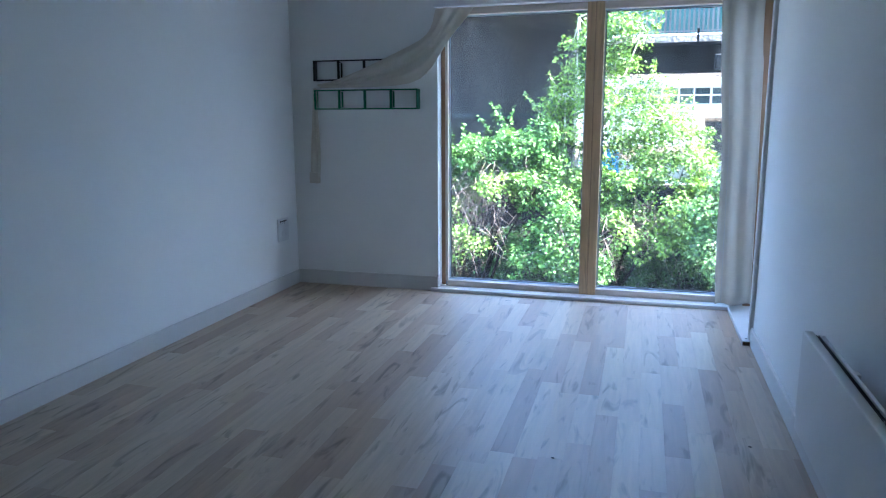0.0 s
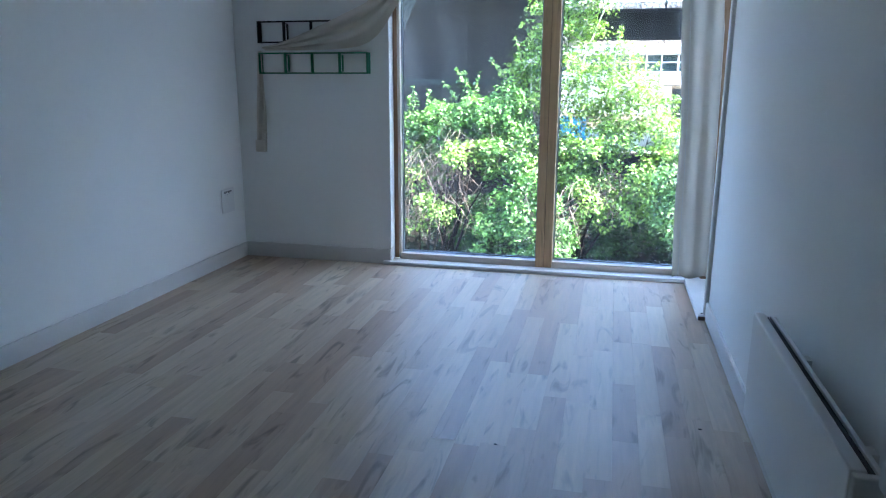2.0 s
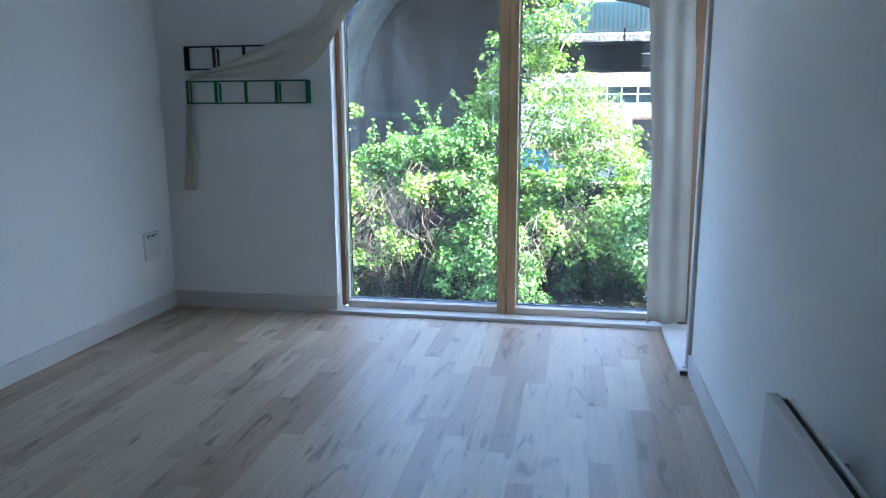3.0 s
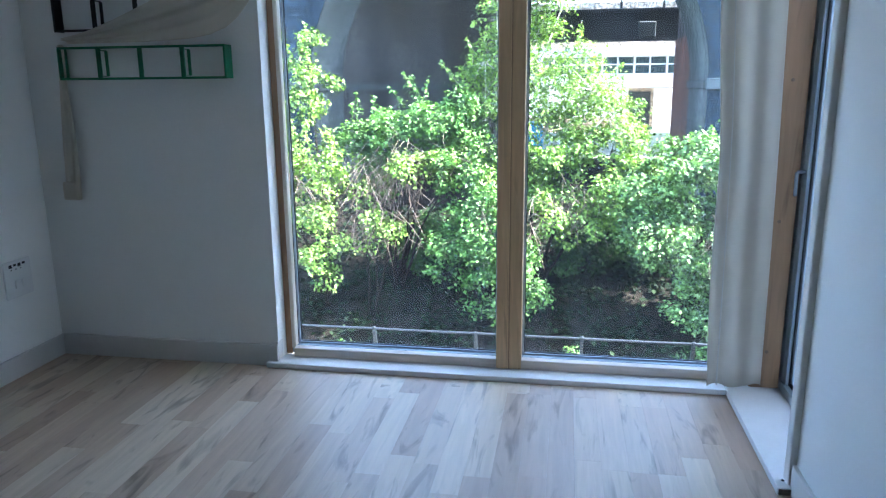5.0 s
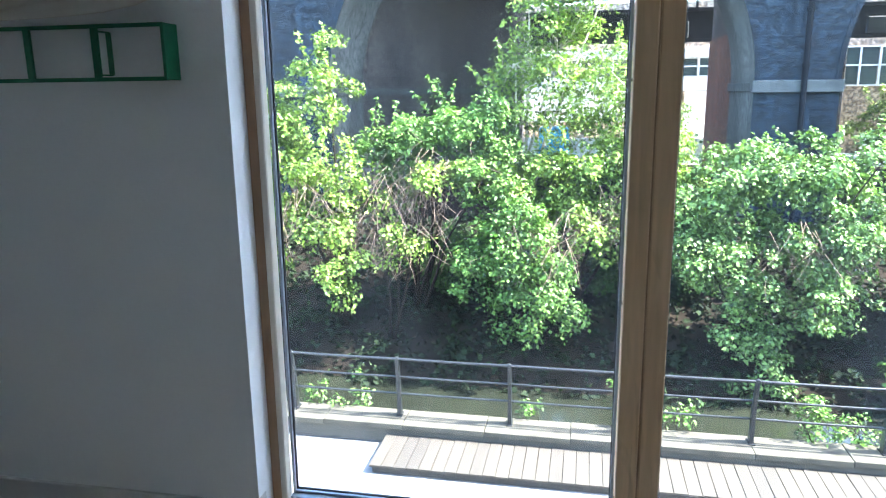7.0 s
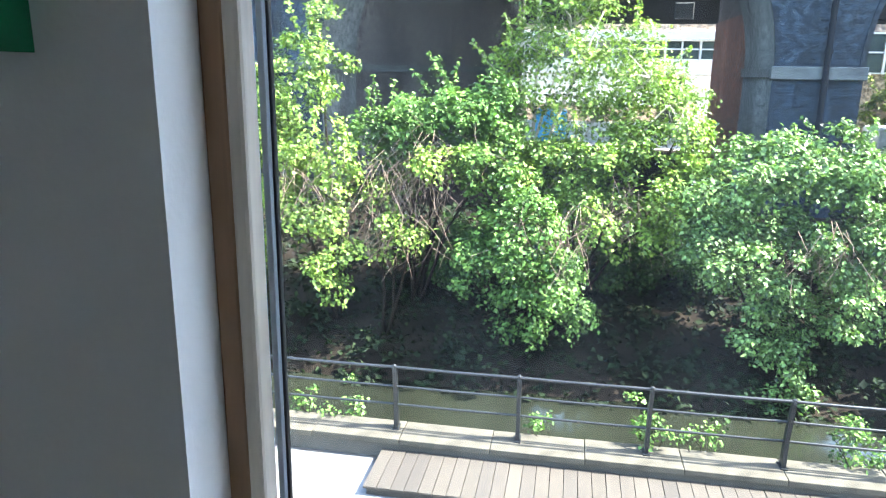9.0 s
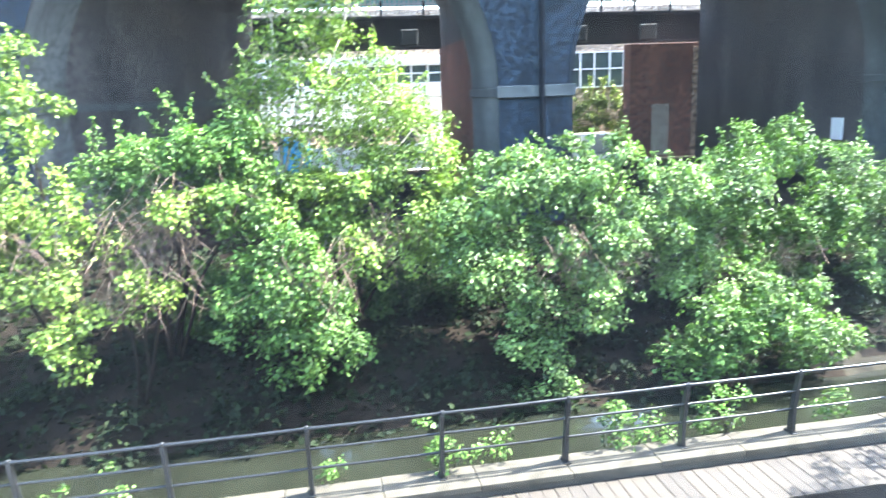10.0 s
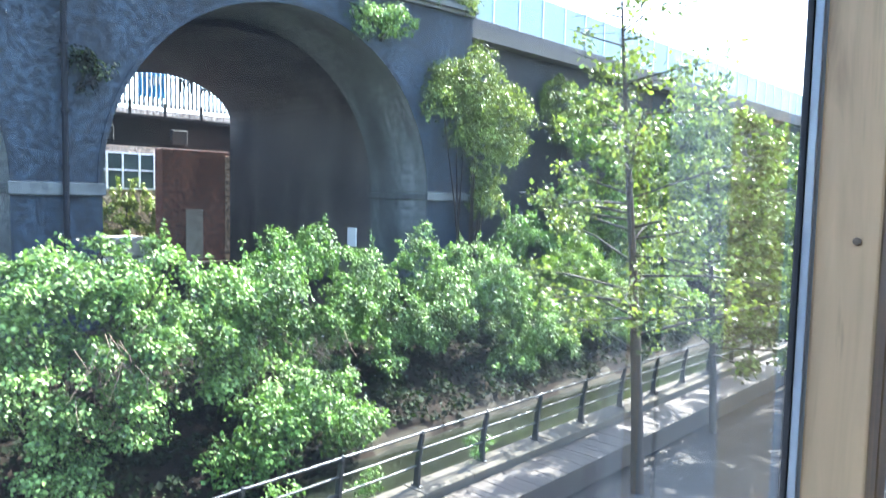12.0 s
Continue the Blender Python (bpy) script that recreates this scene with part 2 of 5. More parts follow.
# paving paled as a reflector, to bounce light onto the office front
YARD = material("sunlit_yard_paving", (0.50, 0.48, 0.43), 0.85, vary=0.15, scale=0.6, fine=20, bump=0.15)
KERB = material("kerb_stone", (0.055, 0.050, 0.040), 0.85, vary=0.4, scale=3, fine=40, bump=0.3)
PIPE = material("black_cast_iron", (0.007, 0.008, 0.010), 0.85, 0.0, vary=0.3, scale=6, bump=0.1, spec=0.15)
IRON = material("painted_iron", (0.016, 0.017, 0.018), 0.38, 0.2, vary=0.3, scale=12, bump=0.1)
# earth near-black, since the bushes' shade on the bank is in its colour
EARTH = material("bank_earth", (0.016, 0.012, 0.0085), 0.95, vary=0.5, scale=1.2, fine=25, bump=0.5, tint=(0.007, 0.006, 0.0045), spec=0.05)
# foreshore mud darkened too, with the trees' dappled shade in the colour
SAND = material("river_foreshore", (0.030, 0.026, 0.017), 0.9, vary=0.5, scale=2.2, fine=14, bump=0.6, tint=(0.009, 0.008, 0.005), spec=0.1)
BARK = material("bark", (0.03, 0.023, 0.017), 0.9, vary=0.35, scale=9, fine=50, bump=0.5)
# bark darkened for shrub stems: the thicket's shade is in the colour
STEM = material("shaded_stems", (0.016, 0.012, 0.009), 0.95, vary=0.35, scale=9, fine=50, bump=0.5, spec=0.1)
PALE_BARK = material("pale_bark", (0.36, 0.32, 0.26), 0.85, vary=0.3, scale=9, fine=50, bump=0.4)
TWIG = material("dry_twigs", (0.15, 0.10, 0.068), 0.9, vary=0.4, scale=9, bump=0.2)
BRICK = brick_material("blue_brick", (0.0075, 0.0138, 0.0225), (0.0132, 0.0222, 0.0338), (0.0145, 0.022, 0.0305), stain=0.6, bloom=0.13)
# sooty wing-wall brick, blackened further for the trees' shade on it
BRICK_WING = brick_material("sooty_shaded_brick", (0.0055, 0.0075, 0.0095), (0.009, 0.0115, 0.014), (0.010, 0.012, 0.014), stain=0.6, bloom=0.1)
# both vault bricks paled, so the veil over their darkness is in the colour
BRICK_IN = brick_material("sooty_brick", (0.068, 0.060, 0.057), (0.086, 0.076, 0.071), (0.08, 0.072, 0.067), stain=0.6, bloom=0.06)
BRICK_VAULT = brick_material("vault_brick", (0.080, 0.089, 0.088), (0.10, 0.11, 0.107), (0.095, 0.10, 0.099), stain=0.6, bloom=0.3)
BRICK_RED = brick_material("red_brick", (0.14, 0.056, 0.036), (0.175, 0.073, 0.048), (0.16, 0.11, 0.09), stain=0.4)
BRICK_BUFF = brick_material("buff_brick", (0.30, 0.22, 0.15), (0.35, 0.27, 0.20), (0.35, 0.31, 0.27), 0.9, 0.3, stain=0.2, bloom=0.0)
BRICK_TOWER = brick_material("tower_brick", (0.16, 0.125, 0.095), (0.19, 0.155, 0.12), (0.2, 0.18, 0.16), 3.0, 1.4, stain=0.1, bloom=0.0)
TOWER_W = material("tower_band", (0.22, 0.225, 0.23), 0.6, vary=0.05, scale=0.4, bump=0.02)
STONE = material("impost_stone", (0.060, 0.066, 0.064), 0.85, vary=0.6, scale=3, fine=30, bump=0.3, tint=(0.03, 0.034, 0.036))
GIRDER = material("girder_steel", (0.03, 0.029, 0.028), 0.7, 0.3, vary=0.4, scale=1.5, bump=0.15)
WHITE_P = material("white_cladding", (0.78, 0.78, 0.76), 0.5, vary=0.06, scale=0.6, bump=0.03)
TEAL_P = material("teal_palings", (0.16, 0.42, 0.40), 0.5, vary=0.15, bump=0.05)
FENCE_P = material("pale_fence_panel", (0.12, 0.19, 0.22), 0.5, vary=0.06, scale=0.8, bump=0.03)
DARKGLASS = material("office_glass", (0.06, 0.085, 0.075), 0.08, 0.0, vary=0.3, scale=0.8, bump=0.0)
BLUE_P = material("blue_tarpaulin", (0.05, 0.30, 0.62), 0.45, vary=0.12, scale=3, bump=0.2)
MASTM = material("galvanised_mast", (0.45, 0.48, 0.50), 0.5, 0.5, vary=0.1, bump=0.05)
WATER = material("river_water", (0.012, 0.0135, 0.0085), 0.05, 0.0, vary=0.4, scale=0.5, fine=2.2, bump=0.07)
LEAF_YOUNG = leaf_material("young_leaf", (0.011, 0.030, 0.006), (0.30, 0.42, 0.075), (1.3, 1.6, 0.6), 0.5)
LEAF_MID = leaf_material("mid_leaf", (0.005, 0.016, 0.004), (0.185, 0.32, 0.066), (1.3, 1.6, 0.7), 0.48)
LEAF_GREY = leaf_material("grey_green_leaf", (0.006, 0.017, 0.006), (0.27, 0.41, 0.12), (1.2, 1.5, 0.7), 0.45)
# ivy leaf far darker than the others, to stand for shade
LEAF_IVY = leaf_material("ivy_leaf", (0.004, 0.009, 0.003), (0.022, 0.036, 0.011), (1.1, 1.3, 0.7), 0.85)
LEAF_OLIVE = leaf_material("olive_leaf", (0.018, 0.032, 0.007), (0.29, 0.37, 0.085), (1.3, 1.4, 0.6), 0.48)
LEAF_BROWN = leaf_material("withered_leaf", (0.09, 0.05, 0.025), (0.22, 0.13, 0.06), (1.2, 1.0, 0.7))


# ---- building blocks ----
def finish(name, bm, mat, parent=None, smooth=False):
    me = bpy.data.meshes.new(name)
    bmesh.ops.recalc_face_normals(bm, faces=bm.faces[:])
    bm.to_mesh(me)
    bm.free()
    for k in (mat if isinstance(mat, (list, tuple)) else [mat]):
        me.materials.append(k)
    if smooth:
        for p in me.polygons:
            p.use_smooth = True
    ob = new(name, me)
    ob.parent = parent
    return ob


def put_box(bm, x0, x1, y0, y1, z0, z1, bevel=0.0, slot=0):
    r = bmesh.ops.create_cube(bm, size=1.0, matrix=Matrix.LocRotScale(((x0 + x1) / 2, (y0 + y1) / 2, (z0 + z1) / 2), None,
                                                                      (x1 - x0, y1 - y0, z1 - z0)))
    faces = list({f for v in r["verts"] for f in v.link_faces})
    for f in faces:
        f.material_index = slot
    if bevel:
        bmesh.ops.bevel(bm, geom=list({e for v in r["verts"] for e in v.link_edges}), offset=bevel, segments=2, affect="EDGES", profile=0.5)


def boxes(name, mat, list_of, parent=None, bevel=0.0):
    bm = bmesh.new()
    for b in list_of:
        put_box(bm, *b, bevel=bevel)
    return finish(name, bm, mat, parent)


def holder(name, at, label, category, group="", kind=""):
    e = new(name)
    e.empty_display_size = 0.2
    e.location = at
    return tagged(e, label, category, group, kind)


def under(ob, parent):
    """Hang ob, built in world metres, under its thing."""
    ob.parent = parent
    ob.matrix_parent_inverse = Matrix.Translation(-parent.location)
    return ob


def tube(bm, points, radii, sides=6, slot=0):
    """A tapered tube along points."""
    rings = []
    for k, p in enumerate(points):
        a, b = points[max(0, k - 1)], points[min(len(points) - 1, k + 1)]
        d = (Vector(b) - Vector(a)).normalized()
        u = d.cross(Vector((0.31, 0.87, 0.39))).normalized()
        v = d.cross(u)
        rings.append([bm.verts.new(Vector(p) + radii[k] * (math.cos(q) * u + math.sin(q) * v))
                      for q in (2 * math.pi * j / sides for j in range(sides))])
    for r0, r1 in zip(rings, rings[1:]):
        for j in range(sides):
            bm.faces.new((r0[j], r0[(j + 1) % sides], r1[(j + 1) % sides], r1[j])).material_index = slot
    bm.faces.new(rings[0][::-1]).material_index = slot
    bm.faces.new(rings[-1]).material_index = slot


def uv_metres(ob, how):
    """Lay UVs in metres: how(co, normal) gives u, v."""
    me = ob.data
    layer = me.uv_layers.new(name="UVMap")
    for p in me.polygons:
        for li in p.loop_indices:
            layer.data[li].uv = how(me.vertices[me.loops[li].vertex_index].co, p.normal)


def uv_wall(co, nrm):
    if abs(nrm.y) > 0.6:
        return co.x, co.z
    if abs(nrm.z) > 0.7:
        return co.x, co.y
    return co.y, co.z


def sheet(name, rows, mat, parent=None, thick=0.003):
    """A cloth or plate through a grid of points."""
    bm = bmesh.new()
    vs = [[bm.verts.new(p) for p in r] for r in rows]
    for r0, r1 in zip(vs, vs[1:]):
        for a, b, c, d in zip(r0, r0[1:], r1[1:], r1):
            bm.faces.new((a, b, c, d))
    ob = finish(name, bm, mat, parent, smooth=True)
    s = ob.modifiers.new("thickness", "SOLIDIFY")
    s.thickness, s.offset = thick, 0
    return ob

# ---- the room's shell ----
XL, XR, YW, YB, ZC = -2.215, 1.165, 5.18, -3.3, 2.46     # wall faces and ceiling
WL, WR, WT = -1.012, 1.234, 2.13                            # the window's opening: sides and head
FY, GY = 5.235, 5.33                                       # face of the window frame, pane

tagged(boxes("wall_left", WALL, [(XL - 0.2, XL, YB - 0.2, YW + 0.32, -0.2, ZC)]), "plain white painted plaster side wall", "wall", kind="structure")
tagged(boxes("wall_back", WALL, [(XL, XR, YB - 0.2, YB, -0.2, ZC)]), "plain white painted rear wall of the room", "wall", kind="structure")
tagged(boxes("wall_window", WALL, [(XL, WL, YW, YW + 0.22, -0.2, ZC), (WL, 1.42, YW, YW + 0.22, WT, ZC)]),
       "white painted plaster wall round the tall window", "wall", kind="structure")
tagged(boxes("wall_right", WALL, [(XR, XR + 0.24, YB - 0.2, 4.41, -0.2, ZC), (XR + 0.004, XR + 0.24, 4.41, YW, WT, ZC)]),
       "white painted plaster wall ending at the corner window", "wall", kind="structure")
tagged(boxes("ceiling", CEIL, [(XL - 0.2, 1.45, YB - 0.2, YW + 0.22, ZC, ZC + 0.2)]), "plain white painted ceiling", "ceiling", kind="structure")
floor = tagged(boxes("floor", ENDGRAIN, [(XL - 0.2, 1.40, YB - 0.2, YW + 0.22, -0.25, -0.008)]), "pale two-strip laminate floor with staggered joints", "floor", kind="structure")


def baseboard(name, b, axis):
    bm = bmesh.new()
    put_box(bm, *b, bevel=0.004)
    ob = finish(name, bm, TRIM)
    return tagged(ob, "painted grey-white skirting board along the wall", "baseboard", kind="structure")


baseboard("baseboard", (XL, XL + 0.016, YB, YW, 0.0, 0.108), 1)
baseboard("baseboard", (XL + 0.016, WL, YW - 0.016, YW, 0.0, 0.112), 0)
baseboard("baseboard", (XR - 0.016, XR, YB, 4.355, 0.0, 0.108), 1)
trim = tagged(boxes("trim", TRIM, [(XR - 0.022, XR + 0.03, 4.357, 4.412, 0.0, WT)], bevel=0.006), "painted corner bead at the end of the wall", "trim", kind="structure")
tagged(boxes("trim", TRIM, [(WL - 0.012, WL + 0.002, YW - 0.006, YW + 0.05, 0.03, 0.125)], bevel=0.003), "end of the skirting board at the reveal", "trim", kind="structure")

sill = tagged(boxes("window_sill", SILL, [(-1.066, 1.105, 5.138, 5.27, 0.0, 0.0275)], bevel=0.005), "low white painted board sill under the tall window", "sill", kind="structure")
side_sill = tagged(boxes("window_sill", SILL, [(1.106, 1.36, 4.335, FY, 0.0, 0.029)], bevel=0.004), "low white painted board under the corner window", "sill", kind="structure")
boxes("board_end", ENDGRAIN, [(1.110, 1.150, 4.3335, 4.3365, 0.003, 0.025)], side_sill)
bm = bmesh.new()
bmesh.ops.create_cone(bm, cap_ends=True, segments=12, radius1=0.006, radius2=0.006, depth=0.003, matrix=pose(1.135, 4.385, 0.0295))
finish("screw_hole", bm, DARK, side_sill)


# ---- windows ----
def glazed_bay(parent, x0, x1, z0, z1):
    """Metal bead, black gasket and pane set in a timber opening x0..x1."""
    t = 0.009
    for name, mat, y0, y1, w in (("bead", ALU, 5.3135, 5.325, t), ("gasket", RUBBER, 5.325, 5.338, t + 0.003)):
        boxes(name, mat, [(x0, x0 + w, y0, y1, z0, z1), (x1 - w, x1, y0, y1, z0, z1),
                          (x0 + w, x1 - w, y0, y1, z0, z0 + w), (x0 + w, x1 - w, y0, y1, z1 - w, z1)], parent, bevel=0.0015)
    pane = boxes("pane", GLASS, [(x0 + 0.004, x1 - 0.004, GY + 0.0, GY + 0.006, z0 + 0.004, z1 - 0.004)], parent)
    pane.visible_shadow = False


def front_window():
    w = new("window_1")
    tagged(w, "tall pine-framed double window with metal glazing beads", "window", kind="structure")
    z0, z1 = 0.028, WT
    boxes("jamb", PINE_POST, [(WL, -0.980, 5.276, 5.289, z0, z1), (1.190, WR, FY, 5.286, z0, z1)], w, bevel=0.004)
    boxes("glazing_bead", BEADWOOD, [(-0.980, -0.957, 5.270, 5.312, 0.06, z1 - 0.04), (1.172, 1.190, 5.246, 5.286, 0.06, z1 - 0.04)], w, bevel=0.006)
    boxes("outer_jamb", ALU, [(WL, -0.972, 5.290, 5.342, z0, z1), (1.182, WR, 5.290, 5.342, z0, z1)], w, bevel=0.002)
    boxes("mullion", PINE, [(0.068, 0.126, FY, 5.312, z0, z1), (0.130, 0.188, FY, 5.312, z0, z1)], w, bevel=0.004)
    boxes("mullion_core", PINE_POST, [(0.080, 0.176, FY + 0.005, 5.3115, z0, z1)], w)
    boxes("outer_mullion", ALU, [(0.080, 0.176, 5.313, 5.342, z0, z1)], w, bevel=0.002)
    for a, b in ((-0.957, 0.068), (0.188, 1.172)):
        boxes("rail", PINE_X, [(a, b, FY + 0.004, 5.286, z0, 0.074), (a, b, FY + 0.004, 5.286, z1 - 0.05, z1)], w, bevel=0.004)
        boxes("outer_rail", ALU, [(a, b, 5.290, 5.37, z0, 0.074), (a, b, 5.290, 5.37, z1 - 0.05, z1)], w, bevel=0.002)
        glazed_bay(w, a, b, 0.074, z1 - 0.05)
    bm = bmesh.new()
    for z in (0.2, 0.79, 1.385, 1.96):
        bmesh.ops.create_cone(bm, cap_ends=True, segments=12, radius1=0.005, radius2=0.004, depth=0.004, matrix=pose(0.0672, 5.262, z, 0, 90))
    finish("plug", bm, ENDGRAIN, w)
    return w


front_window()


def corner_window():
    w = new("window_2")
    tagged(w, "side window at the corner with pine post and metal frame", "window", kind="structure")
    boxes("corner_post", PINE_POST, [(1.236, 1.330, 5.205, 5.30, 0.028, WT), (1.208, 1.333, 5.183, 5.2035, 0.0295, WT)], w, bevel=0.004)
    boxes("outer_post", ALU, [(1.236, 1.40, 5.303, 5.37, 0.028, WT), (1.343, 1.40, 5.18, 5.30, 0.028, WT)], w, bevel=0.002)
    boxes("jamb", PINE, [(1.31, 1.352, 4.41, 4.45, 0.028, WT)], w, bevel=0.003)
    boxes("rail", ALU, [(1.335, 1.39, 4.45, 5.18, 0.028, 0.07), (1.335, 1.39, 4.45, 5.18, WT - 0.05, WT)], w, bevel=0.003)
    boxes("stile", ALU, [(1.345, 1.39, 5.13, 5.18, 0.07, WT - 0.05), (1.345, 1.39, 4.45, 4.50, 0.07, WT - 0.05)], w, bevel=0.003)
    boxes("gasket", RUBBER, [(1.358, 1.372, 5.118, 5.13, 0.07, WT - 0.05), (1.358, 1.372, 4.50, 4.512, 0.07, WT - 0.05),
                             (1.358, 1.372, 4.512, 5.118, 0.07, 0.082)], w)
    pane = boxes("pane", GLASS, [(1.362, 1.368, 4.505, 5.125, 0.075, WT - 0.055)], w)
    pane.visible_shadow = False
    bm = bmesh.new()
    tube(bm, [(1.345, 5.15, 1.0), (1.315, 5.15, 1.0), (1.312, 5.15, 0.995), (1.312, 5.15, 0.90)], [0.008, 0.008, 0.008, 0.007], 8)
    finish("handle", bm, ALU, w, smooth=True)
    bm = bmesh.new()
    for z in (0.2, 0.785, 1.37, 1.95):
        bmesh.ops.create_cone(bm, cap_ends=True, segments=12, radius1=0.008, radius2=0.007, depth=0.006, matrix=pose(1.270, 5.182, z, 90))
    finish("plug", bm, ENDGRAIN, w)


corner_window()

# ---- the building below, and a sun block added beside the room ----
FACADE = material("facade_render", (0.36, 0.34, 0.31), 0.85, vary=0.15, scale=1.0, bump=0.15)
tagged(boxes("facade", FACADE, [(XL - 0.3, 1.40, YB - 0.3, YW + 0.20, -5.6, -0.26)]), "plain rendered wall of the storeys below", "wall", kind="structure")
# added block, sized to stop the sun at the corner and front windows
tagged(boxes("facade", FACADE, [(3.4, 8.5, -7.25, 6.1, -5.6, 4.75)]), "plain rendered wall added to keep the sun out of the room", "wall", kind="structure")

# ---- ground, river and walkway ----
def ground_height(x, y):
    near = -4.5 - 0.42 * min(1.0, max(0.0, (x - 1.0) / 11.0))
    if y < 14.3:
        return near
    if y < 17.4:
        return -6.0
    if y < 25.2:
        k = (y - 17.4) / 7.8
        h = -5.55 + 0.35 * min(1, k * 6) + 2.75 * (max(0, k - 0.1) / 0.9) ** 0.9
        return h + 0.22 * noise.noise(Vector((x * 0.6, y * 0.8, 3.1))) + 0.08 * noise.noise(Vector((x * 2.3, y * 2.1, 9.0)))
    return -2.5 + 0.08 * noise.noise(Vector((x * 0.2, y * 0.2, 5.0)))


xs = [-600, -200, -80, -40] + [-20 + 0.7 * k for k in range(108)] + [70, 110, 220, 600]
ys = [-600, -100, -20, 0, 6, 9, 12, 14.29, 14.31, 15, 17.0, 17.39] + [17.41 + 0.42 * k for k in range(20)] + [26, 30, 36, 42, 50, 70, 120, 300, 900]
bm = bmesh.new()
grid = [[bm.verts.new((x, y, ground_height(x, y))) for x in xs] for y in ys]
for j, (r0, r1) in enumerate(zip(grid, grid[1:])):
    # under the viaduct the near-black earth stands in for deep shade
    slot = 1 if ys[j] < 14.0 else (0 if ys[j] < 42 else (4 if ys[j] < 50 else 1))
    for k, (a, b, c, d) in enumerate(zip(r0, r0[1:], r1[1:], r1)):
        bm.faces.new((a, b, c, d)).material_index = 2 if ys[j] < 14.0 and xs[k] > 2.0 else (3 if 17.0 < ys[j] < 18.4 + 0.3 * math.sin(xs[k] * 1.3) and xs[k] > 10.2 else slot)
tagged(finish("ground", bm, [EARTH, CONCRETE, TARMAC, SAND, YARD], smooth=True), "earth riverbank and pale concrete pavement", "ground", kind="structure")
bm = bmesh.new()
wv = [[bm.verts.new((x, y, -5.22 + 0.012 * noise.noise(Vector((x * 1.3, y * 2.2, 0))))) for x in [-80 + 1.2 * k for k in range(150)]]
      for y in (14.3, 15, 15.6, 16.2, 16.8, 17.4, 18.0, 18.6, 19.2)]
for r0, r1 in zip(wv, wv[1:]):
    for a, b, c, d in zip(r0, r0[1:], r1[1:], r1):
        bm.faces.new((a, b, c, d))
tagged(finish("water", bm, WATER, smooth=True), "shallow greenish-brown river water", "river", kind="structure")

quay = tagged(boxes("quay_wall", KERB, [(-60, 70, 14.12, 14.60, -6.1, -4.235)]), "low stone quay wall beside the river", "wall", kind="structure")

# ---- railing on the quay ----
def railing(x_first, count, step):
    r = holder("railing", (0, 14.39, -4.135), "black painted iron riverside railing with three bars", "railing")
    bm = bmesh.new()
    put_box(bm, -0.05, 0.05, -0.08, 0.15, -0.01, 0.02, bevel=0.005)
    levels = [(0.0, -0.035, 0.110), (0.3, -0.030, 0.085), (0.6, -0.050, 0.045), (0.85, -0.090, 0.000), (1.03, -0.125, -0.055), (1.10, -0.115, -0.075)]
    loops = [[bm.verts.new((x, y, z)) for x, y in ((-0.03, a), (0.03, a), (0.03, q), (-0.03, q))] for z, a, q in levels]
    for lo, hi in zip(loops, loops[1:]):
        for k in range(4):
            bm.faces.new((lo[k], lo[(k + 1) % 4], hi[(k + 1) % 4], hi[k]))
    bm.faces.new(loops[-1])
    bmesh.ops.create_icosphere(bm, subdivisions=1, radius=0.045, matrix=Matrix.LocRotScale((0, -0.098, 1.10), None, (0.9, 0.9, 0.8)))
    me_ob = finish("post", bm, IRON, r)
    me_ob.location = (x_first, 0, 0)
    for k in range(1, count):
        p = me_ob.copy()
        scene.collection.objects.link(p)
        p.location = (x_first + k * step, 0, 0)
    for z, y, rad in ((1.085, -0.098, 0.025), (0.735, -0.028, 0.020), (0.41, 0.016, 0.020)):
        bm = bmesh.new()
        n = count * 3
        pts = [(x_first + k * step / 3, y, z - (0.006 if k % 3 else 0.0)) for k in range(n)]
        tube(bm, pts, [rad] * n, 6)
        finish("rail", bm, IRON, r, smooth=True)
    return r


railing(-3.085 - 1.917 * 6, 26, 1.917)


# ---- viaduct ----
VY, VM, VB = 25.5, 29.0, 41.0
SPRING, RAD = 1.5, 6.39
CENTRES = (-31.9, -16.84, -1.78, 13.28)
PIERS = [(-41, -38.29)] + [(c + RAD, c + 15.06 - RAD) for c in CENTRES[:-1]] + [(CENTRES[-1] + RAD, 22.25)]


def top_line(x):
    return 8.38 + 0.028 * x


